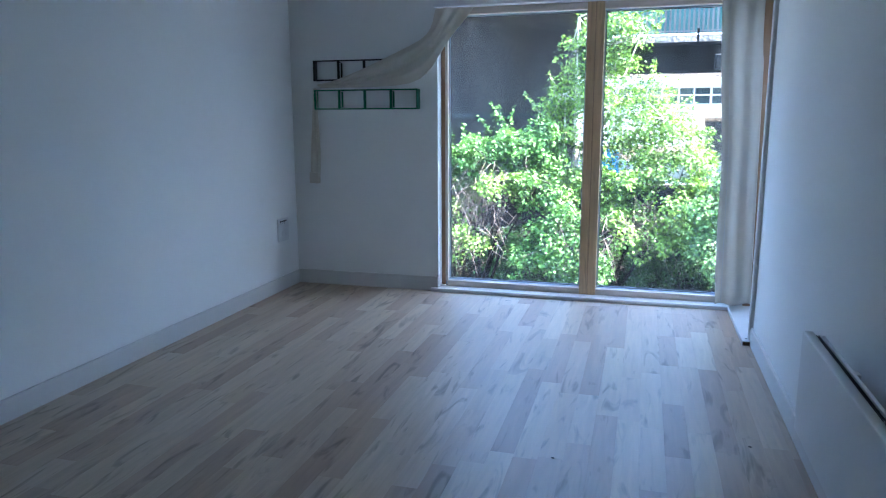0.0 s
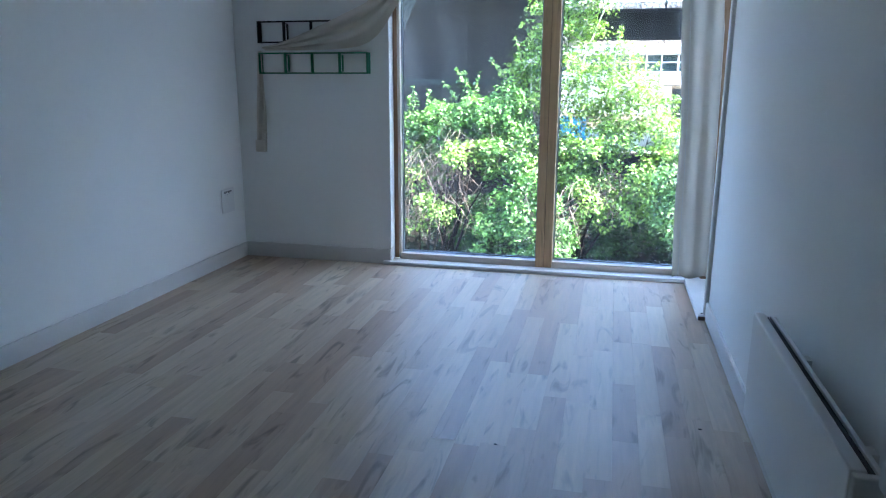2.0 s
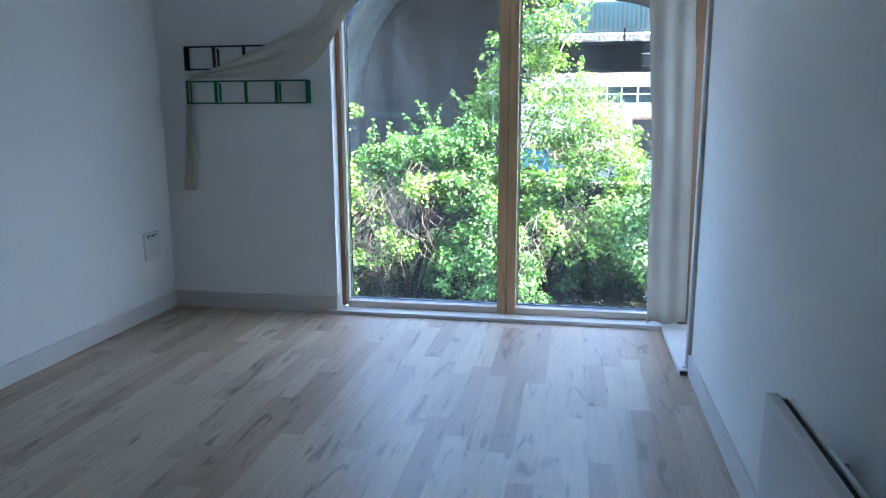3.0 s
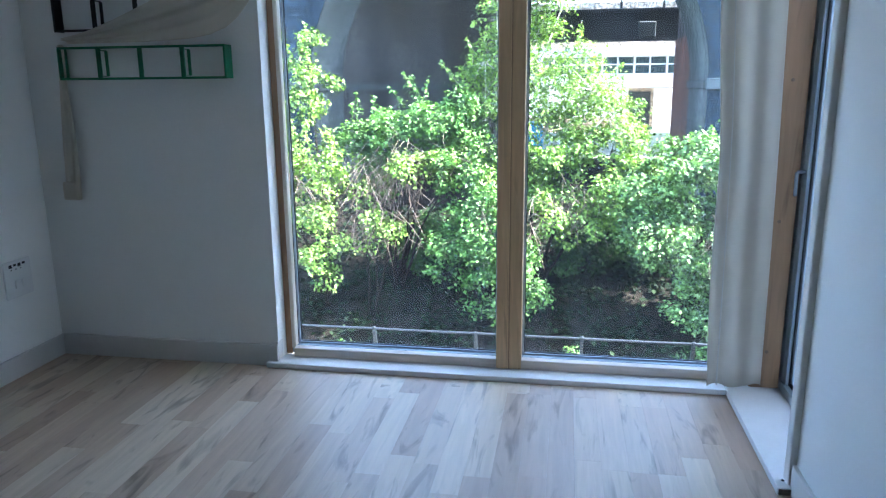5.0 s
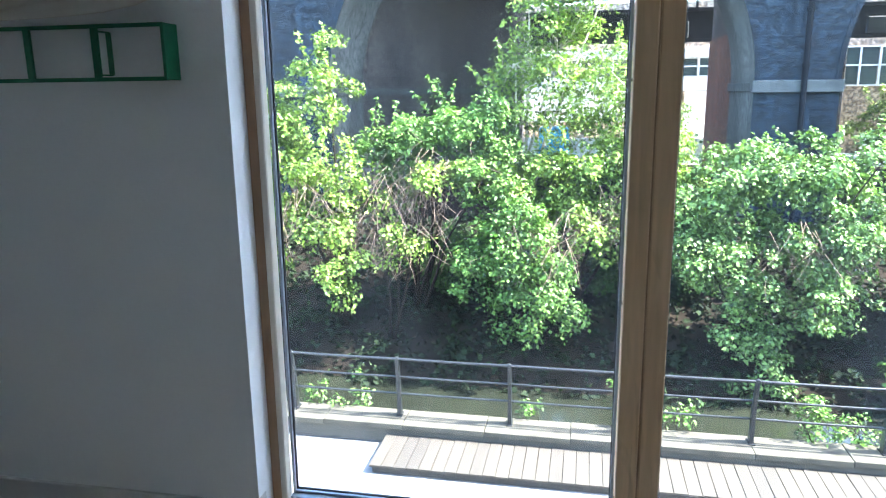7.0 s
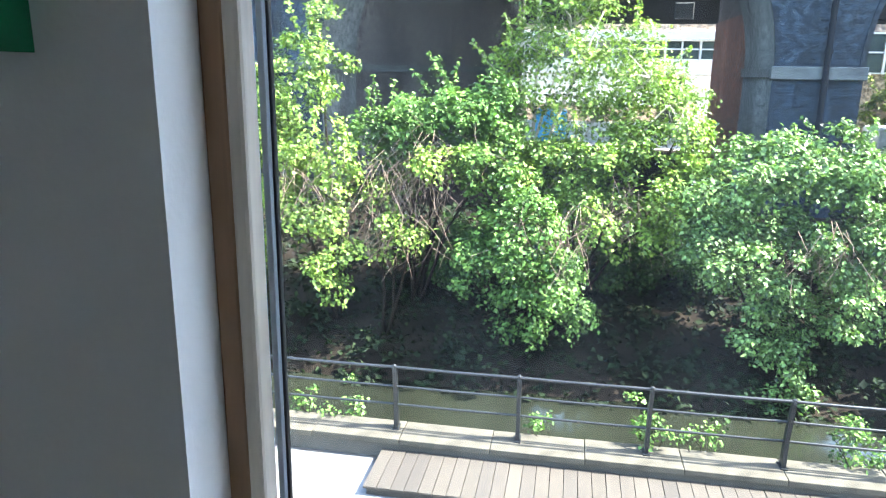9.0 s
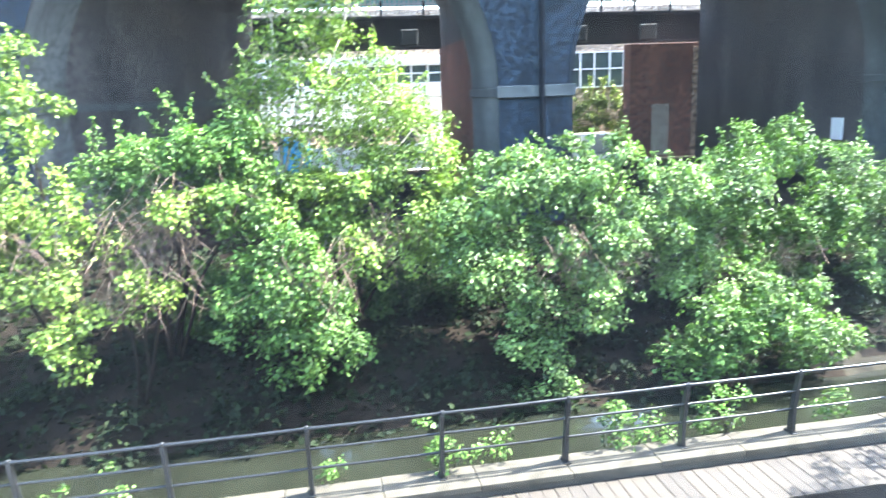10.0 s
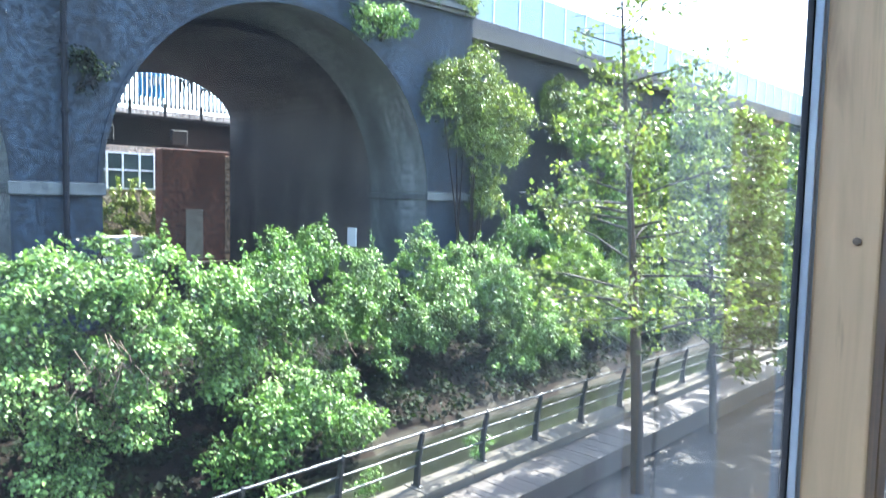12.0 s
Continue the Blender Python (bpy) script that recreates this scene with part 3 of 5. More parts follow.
def viaduct():
    v = holder("viaduct", (0, VY, -2.6), "dark blue-brick railway viaduct with tall round arches", "viaduct")
    bm = bmesh.new()
    n = 40
    for y in (VY, VM):
        for c in CENTRES:
            arc = [(c - RAD * math.cos(math.pi * k / n), SPRING + RAD * math.sin(math.pi * k / n) * 0.97) for k in range(n + 1)]
            for (xa, za), (xb, zb) in zip(arc, arc[1:]):
                bm.faces.new([bm.verts.new(p) for p in ((xa, y, za), (xb, y, zb), (xb, y, top_line(xb)), (xa, y, top_line(xa)))])
        for a, b in PIERS:
            bm.faces.new([bm.verts.new(p) for p in ((a, y, -4.5), (b, y, -4.5), (b, y, top_line(b)), (a, y, top_line(a)))])
    for x in (PIERS[0][0], 22.25):
        bm.faces.new([bm.verts.new(p) for p in ((x, VY, -4.5), (x, VM, -4.5), (x, VM, top_line(x)), (x, VY, top_line(x)))])
    bmesh.ops.remove_doubles(bm, verts=bm.verts[:], dist=0.001)
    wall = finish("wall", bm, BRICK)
    uv_metres(wall, uv_wall)
    under(wall, v)
    bm = bmesh.new()
    for c in CENTRES:
        prof = [(c - RAD, -4.5)] + [(c - RAD * math.cos(math.pi * k / n), SPRING + RAD * math.sin(math.pi * k / n) * 0.97) for k in range(n + 1)] + [(c + RAD, -4.5)]
        for (xa, za), (xb, zb) in zip(prof, prof[1:]):
            bm.faces.new([bm.verts.new(p) for p in ((xa, VY, za), (xb, VY, zb), (xb, VM, zb), (xa, VM, za))])
    bmesh.ops.remove_doubles(bm, verts=bm.verts[:], dist=0.001)
    vault = finish("vault", bm, BRICK_VAULT, smooth=True)
    uv_metres(vault, lambda co, nrm: (co.y, math.atan2(co.z - SPRING, (co.x - min(CENTRES, key=lambda q: abs(q - co.x)))) * RAD if co.z > SPRING else co.z))
    under(vault, v)
    # the wider, darker vaults that carry the second pair of tracks
    for a, b in ((-38.3, -24.3), (-23.2, -9.2), (-8.17, 5.78), (6.98, 19.70)):
        bm = bmesh.new()

        def outline(p, q):
            c, w = (p + q) / 2, (q - p) / 2
            return [(p, -4.5), (p, 5.2)] + [(c - w * math.cos(math.pi * k / 24), 5.2 + 2.15 * math.sin(math.pi * k / 24)) for k in range(1, 24)] + [(q, 5.2), (q, -4.5)]

        near, far = outline(a, b), outline(a + 4.9, b)
        for (n0, n1), (f0, f1) in zip(zip(near, near[1:]), zip(far, far[1:])):
            bm.faces.new([bm.verts.new(p) for p in ((n0[0], VM, n0[1]), (n1[0], VM, n1[1]), (f1[0], VB, f1[1]), (f0[0], VB, f0[1]))])
        for (xa, za), (xb, zb) in zip(far[1:], far[2:-1]):
            bm.faces.new([bm.verts.new(p) for p in ((xa, VB, za), (xb, VB, zb), (xb, VB, 8.6), (xa, VB, 8.6))])
        bm.faces.new([bm.verts.new(p) for p in ((a, VB, -4.5), (a + 4.9, VB, -4.5), (a + 4.9, VB, 8.6), (a, VB, 8.6))])
        ob = finish("rear_vault", bm, BRICK_IN, smooth=False)
        uv_metres(ob, uv_wall)
        under(ob, v)
        z = 1.27
        rail = [Vector((a - 0.02, VM, z)), Vector((a + 4.88, VB, z))]
        bm = bmesh.new()
        f = [bm.verts.new(p + Vector((dx, 0, dz))) for p in rail for dx, dz in ((0, 0), (0.12, 0), (0.12, 0.24), (0, 0.24))]
        for q in range(4):
            bm.faces.new((f[q], f[(q + 1) % 4], f[4 + (q + 1) % 4], f[4 + q]))
        under(finish("string_course", bm, STONE), v)
    for a, b in ((-24.3, -23.2), (-9.2, -8.17), (5.78, 6.98), (19.70, 22.25)):
        bm = bmesh.new()
        bm.faces.new([bm.verts.new(p) for p in ((a, VB, -4.5), (b, VB, -4.5), (b, VB, 8.6), (a, VB, 8.6))])
        ob = finish("rear_wall", bm, BRICK_IN)
        uv_metres(ob, uv_wall)
        under(ob, v)
    # rings of brick standing a little proud round each arch
    for c in CENTRES:
        bm = bmesh.new()
        ring = []
        for k in range(n + 1):
            q = math.pi * k / n
            for r in (RAD, RAD + 0.14):
                for y in (VY - 0.025, VY):
                    ring.append(bm.verts.new((c - r * math.cos(q), y, SPRING + r * math.sin(q) * 0.97)))
        for k in range(n):
            a = ring[4 * k:4 * k + 8]
            for f in ((0, 2, 6, 4), (1, 5, 7, 3), (0, 4, 5, 1), (2, 3, 7, 6)):
                bm.faces.new([a[i] for i in f])
        ob = finish("arch_ring", bm, BRICK)
        uv_metres(ob, lambda co, nrm, c=c: (math.hypot(co.x - c, co.z - SPRING) + 0.1, math.atan2(co.z - SPRING, co.x - c) * RAD))
        under(ob, v)
    for a, b in PIERS:
        under(boxes("impost", STONE, [(a - 0.07, b + 0.07, VY - 0.12, VY + 0.02, 1.22, 1.57), (a - 0.09, a + 0.02, VY + 0.02, VM, 1.25, 1.52),
                                      (b - 0.02, b + 0.09, VY + 0.02, VM, 1.25, 1.52)], bevel=0.03), v)
    bm = bmesh.new()
    for xa, xb in ((-41, 22.3),):
        for dz0, dz1, out in ((0.0, 0.14, 0.16), (0.14, 0.34, 0.34), (0.95, 1.12, 0.20), (2.0, 2.15, 0.12)):
            pts = [(xa, VY - out, top_line(xa) + dz0), (xb, VY - out, top_line(xb) + dz0), (xb, VY - out, top_line(xb) + dz1), (xa, VY - out, top_line(xa) + dz1)]
            back = [(x, VY + 0.55, z) for x, _, z in pts]
            f, g = [bm.verts.new(p) for p in pts], [bm.verts.new(p) for p in back]
            bm.faces.new(f), bm.faces.new(g[::-1])
            for i in range(4):
                bm.faces.new((f[i], f[(i + 1) % 4], g[(i + 1) % 4], g[i]))
    under(finish("cornice", bm, STONE), v)
    bm = bmesh.new()
    for y0, y1 in ((VY - 0.03, VY + 0.5), (VB - 0.5, VB)):
        xa, xb = -41, 22.25
        f = [bm.verts.new(p) for p in ((xa, y0, top_line(xa)), (xb, y0, top_line(xb)), (xb, y0, top_line(xb) + 2.02), (xa, y0, top_line(xa) + 2.02))]
        g = [bm.verts.new(p) for p in ((xa, y1, top_line(xa)), (xb, y1, top_line(xb)), (xb, y1, top_line(xb) + 2.02), (xa, y1, top_line(xa) + 2.02))]
        bm.faces.new(f), bm.faces.new(g[::-1])
        for i in range(4):
            bm.faces.new((f[i], f[(i + 1) % 4], g[(i + 1) % 4], g[i]))
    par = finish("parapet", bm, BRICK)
    uv_metres(par, uv_wall)
    under(par, v)
    under(boxes("track_bed", KERB, [(-41, 80, VY + 0.2, VB - 0.2, 8.3, 8.8)]), v)
    # the length beyond the second pier, set back, with one low arch
    bm = bmesh.new()
    y, x0, x1, cx, r, s = 26.4, 22.25, 90.0, 41.0, 3.6, 0.6
    arc = [(cx - r * math.cos(math.pi * k / 20), s + r * math.sin(math.pi * k / 20)) for k in range(21)]
    for (xa, za), (xb, zb) in zip(arc, arc[1:]):
        bm.faces.new([bm.verts.new(p) for p in ((xa, y, za), (xb, y, zb), (xb, y, 9.2), (xa, y, 9.2))])
    for a, b in ((x0, cx - r), (cx + r, x1)):
        bm.faces.new([bm.verts.new(p) for p in ((a, y, -4.5), (b, y, -4.5), (b, y, 9.2), (a, y, 9.2))])
    prof = [(cx - r, -4.5)] + arc + [(cx + r, -4.5)]
    for (xa, za), (xb, zb) in zip(prof, prof[1:]):
        bm.faces.new([bm.verts.new(p) for p in ((xa, y, za), (xb, y, zb), (xb, VB, zb), (xa, VB, za))])
    bm.faces.new([bm.verts.new(p) for p in ((x0, VB, -4.5), (x1, VB, -4.5), (x1, VB, 9.2), (x0, VB, 9.2))])
    bmesh.ops.remove_doubles(bm, verts=bm.verts[:], dist=0.001)
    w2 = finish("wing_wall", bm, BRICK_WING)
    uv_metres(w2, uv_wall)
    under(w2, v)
    under(boxes("girder_edge", GIRDER, [(22.3, 90, 25.95, 26.4, 8.75, 9.25)], bevel=0.02), v)
    # drain pipe with its hopper
    bm = bmesh.new()
    tube(bm, [(5.9, VY - 0.16, 6.45), (5.9, VY - 0.16, -3.2)], [0.075, 0.075], 10)
    for z in (5.2, 3.4, 1.9, 0.0):
        tube(bm, [(5.9, VY - 0.16, z), (5.9, VY - 0.16, z + 0.12)], [0.105, 0.105], 10)
    put_box(bm, 5.72, 6.08, VY - 0.34, VY, 6.4, 6.75, bevel=0.03)
    under(finish("drain_pipe", bm, PIPE, smooth=False), v)
    under(boxes("sign_plate", WHITE_P, [(19.60, 19.67, 29.9, 30.5, -0.95, -0.1)], bevel=0.01), v)
    return v


viaduct()


def panel_fence():
    f = holder("panel_fence", (22.4, 26.1, 9.25), "pale blue-white panel fence along the railway", "fence")
    bm = bmesh.new()
    put_box(bm, 0.03, 1.87, -0.02, 0.02, 0.0, 1.9, bevel=0.01)
    first = finish("panel", bm, FENCE_P, f)
    bm = bmesh.new()
    put_box(bm, -0.035, 0.035, -0.06, 0.05, 0.0, 1.98, bevel=0.008)
    post = finish("post", bm, MASTM, f)
    for k in range(1, 34):
        for o in (first, post):
            c = o.copy()
            scene.collection.objects.link(c)
            c.location = (1.9 * k, 0, 0)
    return f


panel_fence()


def mast(x, y, h, arm):
    m = holder("catenary_mast", (x, y, 8.8), "grey galvanised railway catenary mast", "mast", "masts along the railway")
    bm = bmesh.new()
    tube(bm, [(0, 0, 0), (0, 0, h)], [0.13, 0.09], 8)
    finish("pole", bm, MASTM, m)
    bm = bmesh.new()
    tube(bm, [(0, 0, h * 0.62), (arm, 0.4, h * 0.70)], [0.05, 0.04], 6)
    tube(bm, [(0, 0, h * 0.80), (arm, 0.4, h * 0.70)], [0.03, 0.03], 6)
    finish("arm", bm, MASTM, m)


mast(27.0, 34.0, 13.0, -2.0)
mast(52.5, 34.0, 11.0, -2.0)
mast(70.0, 34.0, 11.0, -2.0)


# ---- beyond the arches ----
def girder_bridge():
    g = holder("girder_bridge", (0, 44, -2.5), "dark steel girder footbridge with pale palings behind the arches", "bridge")
    under(boxes("girder", GIRDER, [(-45, 60, 43.0, 43.5, 3.75, 5.35), (-45, 60, 42.85, 43.0, 5.2, 5.4), (-45, 60, 42.85, 43.0, 3.7, 3.86)], bevel=0.02), g)
    for x in (4.0, 13.2, 17.2):
        under(boxes("bearing", STONE, [(x, x + 0.9, 42.7, 43.0, 3.9, 4.7)], bevel=0.05), g)
    under(boxes("deck", GIRDER, [(-45, 60, 43.5, 47.0, 4.9, 5.3)]), g)
    under(boxes("handrail", MASTM, [(-45, 60, 43.0, 43.05, 5.95, 6.03), (-45, 60, 43.0, 43.05, 7.45, 7.52)]), g)
    bm = bmesh.new()
    for k in range(130):
        x = -10 + 0.25 * k
        put_box(bm, x, x + 0.11, 43.06, 43.10, 5.85, 7.7)
    tagged(under(finish("palings", bm, PALING), g), kind="stuff")
    under(boxes("screen", TEAL_P, [(-8, 6.4, 43.25, 43.3, 5.9, 7.6)]), g)
    under(boxes("blue_sign", BLUE_P, [(15.55 + 0.25 * k, 15.69 + 0.25 * k, 43.02, 43.055, 6.35, 7.8) for k in range(6)]), g)
    under(boxes("sign_patch", WHITE_P, [(16.05 + 0.25 * k, 16.16 + 0.25 * k, 43.0, 43.018, 6.9 + 0.1 * k, 7.3 + 0.1 * k) for k in range(3)]), g)
    for word, x in (("M", 17.7), ("A", 18.95)):
        t = bpy.data.curves.new("letter", "FONT")
        t.body, t.size, t.extrude = word, 1.1, 0.01
        t.materials.append(IRON)
        o = new("letter", t)
        o.matrix_world = pose(x, 43.0, 6.82, 90)
        under(o, g)
    for x in (3.0, 5.2, 14.9, 16.8, 18.9):
        under(boxes("support", GIRDER, [(x, x + 0.12, 42.8, 42.92, 5.3, 6.1)]), g)
    for x in (-20, -9.0, 21.5, 34):
        under(boxes("column", GIRDER, [(x, x + 0.5, 43.6, 44.1, -2.7, 4.9)], bevel=0.02), g)
    return g


girder_bridge()


def brick_pier(x0, x1, y0, y1, patch):
    p = holder("brick_pier", ((x0 + x1) / 2, (y0 + y1) / 2, -2.5), "worn red brick bridge pier with lime patches", "pier", "piers behind the arches")
    b = boxes("shaft", BRICK_RED, [(x0, x1, y0, y1, -3.2, 3.62)], bevel=0.02)
    uv_metres(b, uv_wall)
    under(b, p)
    if patch:
        under(boxes("render_patch", LIME, [(x0 + 1.3, x0 + 2.3, y0 - 0.03, y0 + 0.01, -2.4, 0.4)], bevel=0.01), p)
        q = boxes("corner_strip", BRICK_BUFF, [(x1 - 0.45, x1, y0 - 0.06, y0 + 0.01, -2.6, 3.4)], bevel=0.01)
        uv_metres(q, uv_wall)
        under(q, p)


brick_pier(5.70, 7.0, 33.5, 41.05, False)
brick_pier(16.3, 20.4, 42.0, 42.9, True)


def office(x0, x1, y):
    """A long low building with white bands and gridded windows."""
    o = holder("office_building", ((x0 + x1) / 2, y, -2.5), "long low brick building with white bands and windows", "building")
    w = boxes("wall", BRICK_BUFF, [(x0, x1, y, y + 8, -3.0, 6.5)])
    uv_metres(w, uv_wall)
    under(w, o)
    under(boxes("fascia", WHITE_P, [(x0, 9.5, y - 0.3, y + 0.0, 3.25, 3.75), (x0, 9.5, y - 0.25, y, 1.25, 2.05)], bevel=0.02), o)
    k = x0 + 0.5
    while k < x1 - 2:
        under(boxes("window", DARKGLASS, [(k, k + 1.9, y - 0.06, y + 0.02, 2.05 if k < 9 else 1.4, 3.25 if k < 9 else 3.7)]), o)
        z0, z1 = (2.05, 3.25) if k < 9 else (1.4, 3.7)
        bars = [(k - 0.06, k + 0.06, y - 0.14, y - 0.06, z0, z1), (k + 0.9, k + 1.0, y - 0.14, y - 0.06, z0, z1)]
        bars += [(k, k + 1.9, y - 0.13, y - 0.06, z, z + 0.09) for z in ((z0 + z1) / 2, z1 - 0.1, z0)]
        under(boxes("frame", WHITE_P, bars), o)
        k += 2.0
    under(boxes("doorway", DARK, [(4.3, 5.6, y - 0.05, y + 0.02, -2.4, 1.0)]), o)
    under(boxes("render_panel", WHITE_P, [(-7, 4.2, y - 0.08, y + 0.01, -0.6, 1.2), (5.8, 8.6, y - 0.08, y + 0.01, -2.4, 1.2)]), o)
    return o


office(-30, 45, 50.0)
tagged(boxes("low_wall", WHITE_P, [(-12, 9.0, 45.6, 45.9, -2.6, -1.35)], bevel=0.03), "sunlit white rendered low yard wall", "wall")
bm = bmesh.new()
put_box(bm, -2.7, -1.0, 44.2, 45.4, -2.55, -0.62, bevel=0.22)
for v in bm.verts:
    v.co.z += 0.12 * noise.noise(v.co * 1.7) if v.co.z > -1.5 else 0
tagged(finish("covered_skip", bm, BLUE_P, smooth=True), "bright blue tarpaulin over a yard skip", "skip")
tagged(boxes("parked_trailer", PALING, [(15.2, 17.4, 45.6, 48.0, -2.5, -1.35)], bevel=0.15), "pale grey box trailer in the yard", "trailer")


def tower():
    t = holder("apartment_tower", (99, 128, -2.5), "distant buff brick apartment tower with white bands", "building")
    for x0, x1, y in ((80, 97, 120), (97.5, 114, 121)):
        b = boxes("wall", BRICK_TOWER, [(x0, x1, y, y + 18, -2.5, 90)])
        uv_metres(b, uv_wall)
        under(b, t)
        under(boxes("band", TOWER_W, [(x0 - 0.1, x1 + 0.1, y - 0.15, y, z, z + 0.9) for z in range(40, 88, 4)]), t)
        under(boxes("window", DARKGLASS, [(x, x + 1.8, y - 0.1, y + 0.05, z + 1.2, z + 3.4) for z in range(40, 88, 4) for x in (x0 + 3.5, x0 + 13.0)]), t)
    under(boxes("balcony_bay", TOWER_W, [(114.2, 120, 123, 138, -2.5, 90)]), t)
    under(boxes("glazing", FENCE_P, [(114.6, 119.6, 122.85, 123, z, z + 2.6) for z in range(40, 88, 4)]), t)


tower()


# ---- plants ----
def leaf_mesh(name, pts, size, mat, rng, up=0.35, tone=(0.0, 1.0), out=None, lean=None):
    """One mesh of folded four-cornered leaves at pts (n, 3)."""
    n = len(pts)
    nrm = rng.normal(size=(n, 3))
    nrm[:, 2] = np.abs(nrm[:, 2]) + up
    nrm[:, 0] += 0.25
    if out is not None:
        nrm = nrm * 0.85 + out * 0.9
    nrm /= np.linalg.norm(nrm, axis=1)[:, None]
    d = rng.normal(size=(n, 3))
    d[:, 2] -= 0.5
    d -= nrm * (d * nrm).sum(1)[:, None]
    d /= np.linalg.norm(d, axis=1)[:, None] + 1e-9
    s = np.cross(nrm, d)
    ln = (size * rng.uniform(0.55, 1.45, n))[:, None]
    w = ln * rng.uniform(0.30, 0.42, n)[:, None]
    fold = nrm * ln * 0.12
    v = np.stack([pts, pts + d * ln * 0.45 + s * w + fold, pts + d * ln, pts + d * ln * 0.45 - s * w + fold], 1).reshape(-1, 3)
    base = (np.arange(n) * 4)[:, None]
    f = np.concatenate([base + [[0, 1, 2]], base + [[0, 2, 3]]], 1).reshape(-1)
    me = bpy.data.meshes.new(name)
    me.vertices.add(4 * n)
    me.vertices.foreach_set("co", v.astype(np.float32).ravel())
    me.loops.add(6 * n)
    me.loops.foreach_set("vertex_index", f.astype(np.int32))
    me.polygons.add(2 * n)
    me.polygons.foreach_set("loop_start", np.arange(0, 6 * n, 3, dtype=np.int32))
    me.update(calc_edges=True)
    a = me.attributes.new("tone", "FLOAT", "FACE")
    t = rng.uniform(tone[0], tone[1], n) ** 1.3 + rng.normal(0, 0.05, n)
    if lean is not None:
        t = 0.62 * t + 0.38 * lean
    t = np.clip(t, 0, 1)
    a.data.foreach_set("value", np.repeat(t, 2).astype(np.float32))
    me.materials.append(mat)
    me.validate()
    return me


def clumps(rng, blobs, count, per, spread, hollow=0.55):
    """Clump centres on lumpy shells, and leaf places round them."""
    more = []
    for b in blobs:
        more.append((b[0], b[1], b[2], b[3] * 0.8, b[4] * 0.8, b[5] * 0.8))
        for _ in range(4):
            d = rng.normal(size=3)
            d /= np.linalg.norm(d)
            d[2] = abs(d[2]) * 1.1 - 0.35
            s = rng.uniform(0.22, 0.42)
            more.append((b[0] + d[0] * b[3], b[1] + d[1] * b[4], b[2] + d[2] * b[5], b[3] * s, b[4] * s, b[5] * s))
    blobs = more
    vol = np.array([b[3] * b[5] for b in blobs], float)
    pick = rng.choice(len(blobs), count, p=vol / vol.sum())
    d = rng.normal(size=(count, 3))
    d /= np.linalg.norm(d, axis=1)[:, None]
    r = rng.uniform(hollow, 1.05, count) ** 0.8
    b = np.array(blobs)[pick]
    c = b[:, :3] + d * r[:, None] * b[:, 3:]
    c += rng.normal(0, 0.12, c.shape)
    # clumps of unequal size and fullness, with gaps between them
    big = rng.uniform(0.45, 1.75, count)
    share_of = big ** 1.4
    k = rng.choice(count, count * per, p=share_of / share_of.sum())
    ball = rng.normal(size=(count * per, 3))
    ball /= np.linalg.norm(ball, axis=1)[:, None]
    way0 = ball * 0.8 + d[k] * 0.5 + np.array([0.15, -0.1, 0.35])
    way0 /= np.linalg.norm(way0, axis=1)[:, None]
    jit = way0 * (spread * 1.45 * big[k] * rng.uniform(0.25, 1.2, count * per) ** 0.7)[:, None] + rng.normal(0, 0.045, way0.shape)
    jit[:, 2] *= 0.8
    way = way0 + rng.normal(0, 0.25, way0.shape)
    way /= np.linalg.norm(way, axis=1)[:, None] + 1e-6
    tone = rng.uniform(0, 1, count)[k] ** 1.5
    return c, c[k] + jit, way, tone


def shoots(rng, bm, blobs, each, droop):
    """Leafy shoots that break the outline: stems into bm; leaf places and ways back."""
    at, out = [], []
    for b in blobs:
        for _ in range(each):
            d = rng.normal(size=3)
            d[2] = -abs(d[2]) if droop else abs(d[2]) * 1.3
            d /= np.linalg.norm(d)
            a = np.array(b[:3]) + d * np.array(b[3:]) * 0.8
            ln = rng.uniform(0.35, 0.95) * min(1.0, max(b[5], 0.5))
            e = a + d * ln * 0.6 + np.array([0, 0, (-0.5 if droop else 0.6) * ln])
            bend = (a + e) / 2 + rng.normal(0, 0.06, 3)
            tube(bm, [Vector(a), Vector(bend), Vector(e)], [0.012, 0.008, 0.004], 3)
            n = int(16 + 34 * ln)
            q = rng.uniform(0, 1, n)[:, None]
            p = (1 - q) ** 2 * a + 2 * q * (1 - q) * bend + q ** 2 * e
            o = rng.normal(size=(n, 3)) + np.array([0.2, -0.1, 0.4])
            o /= np.linalg.norm(o, axis=1)[:, None]
            at.append(p + o * 0.09 * (1.2 - q))
            out.append(o)
    return np.concatenate(at), np.concatenate(out)


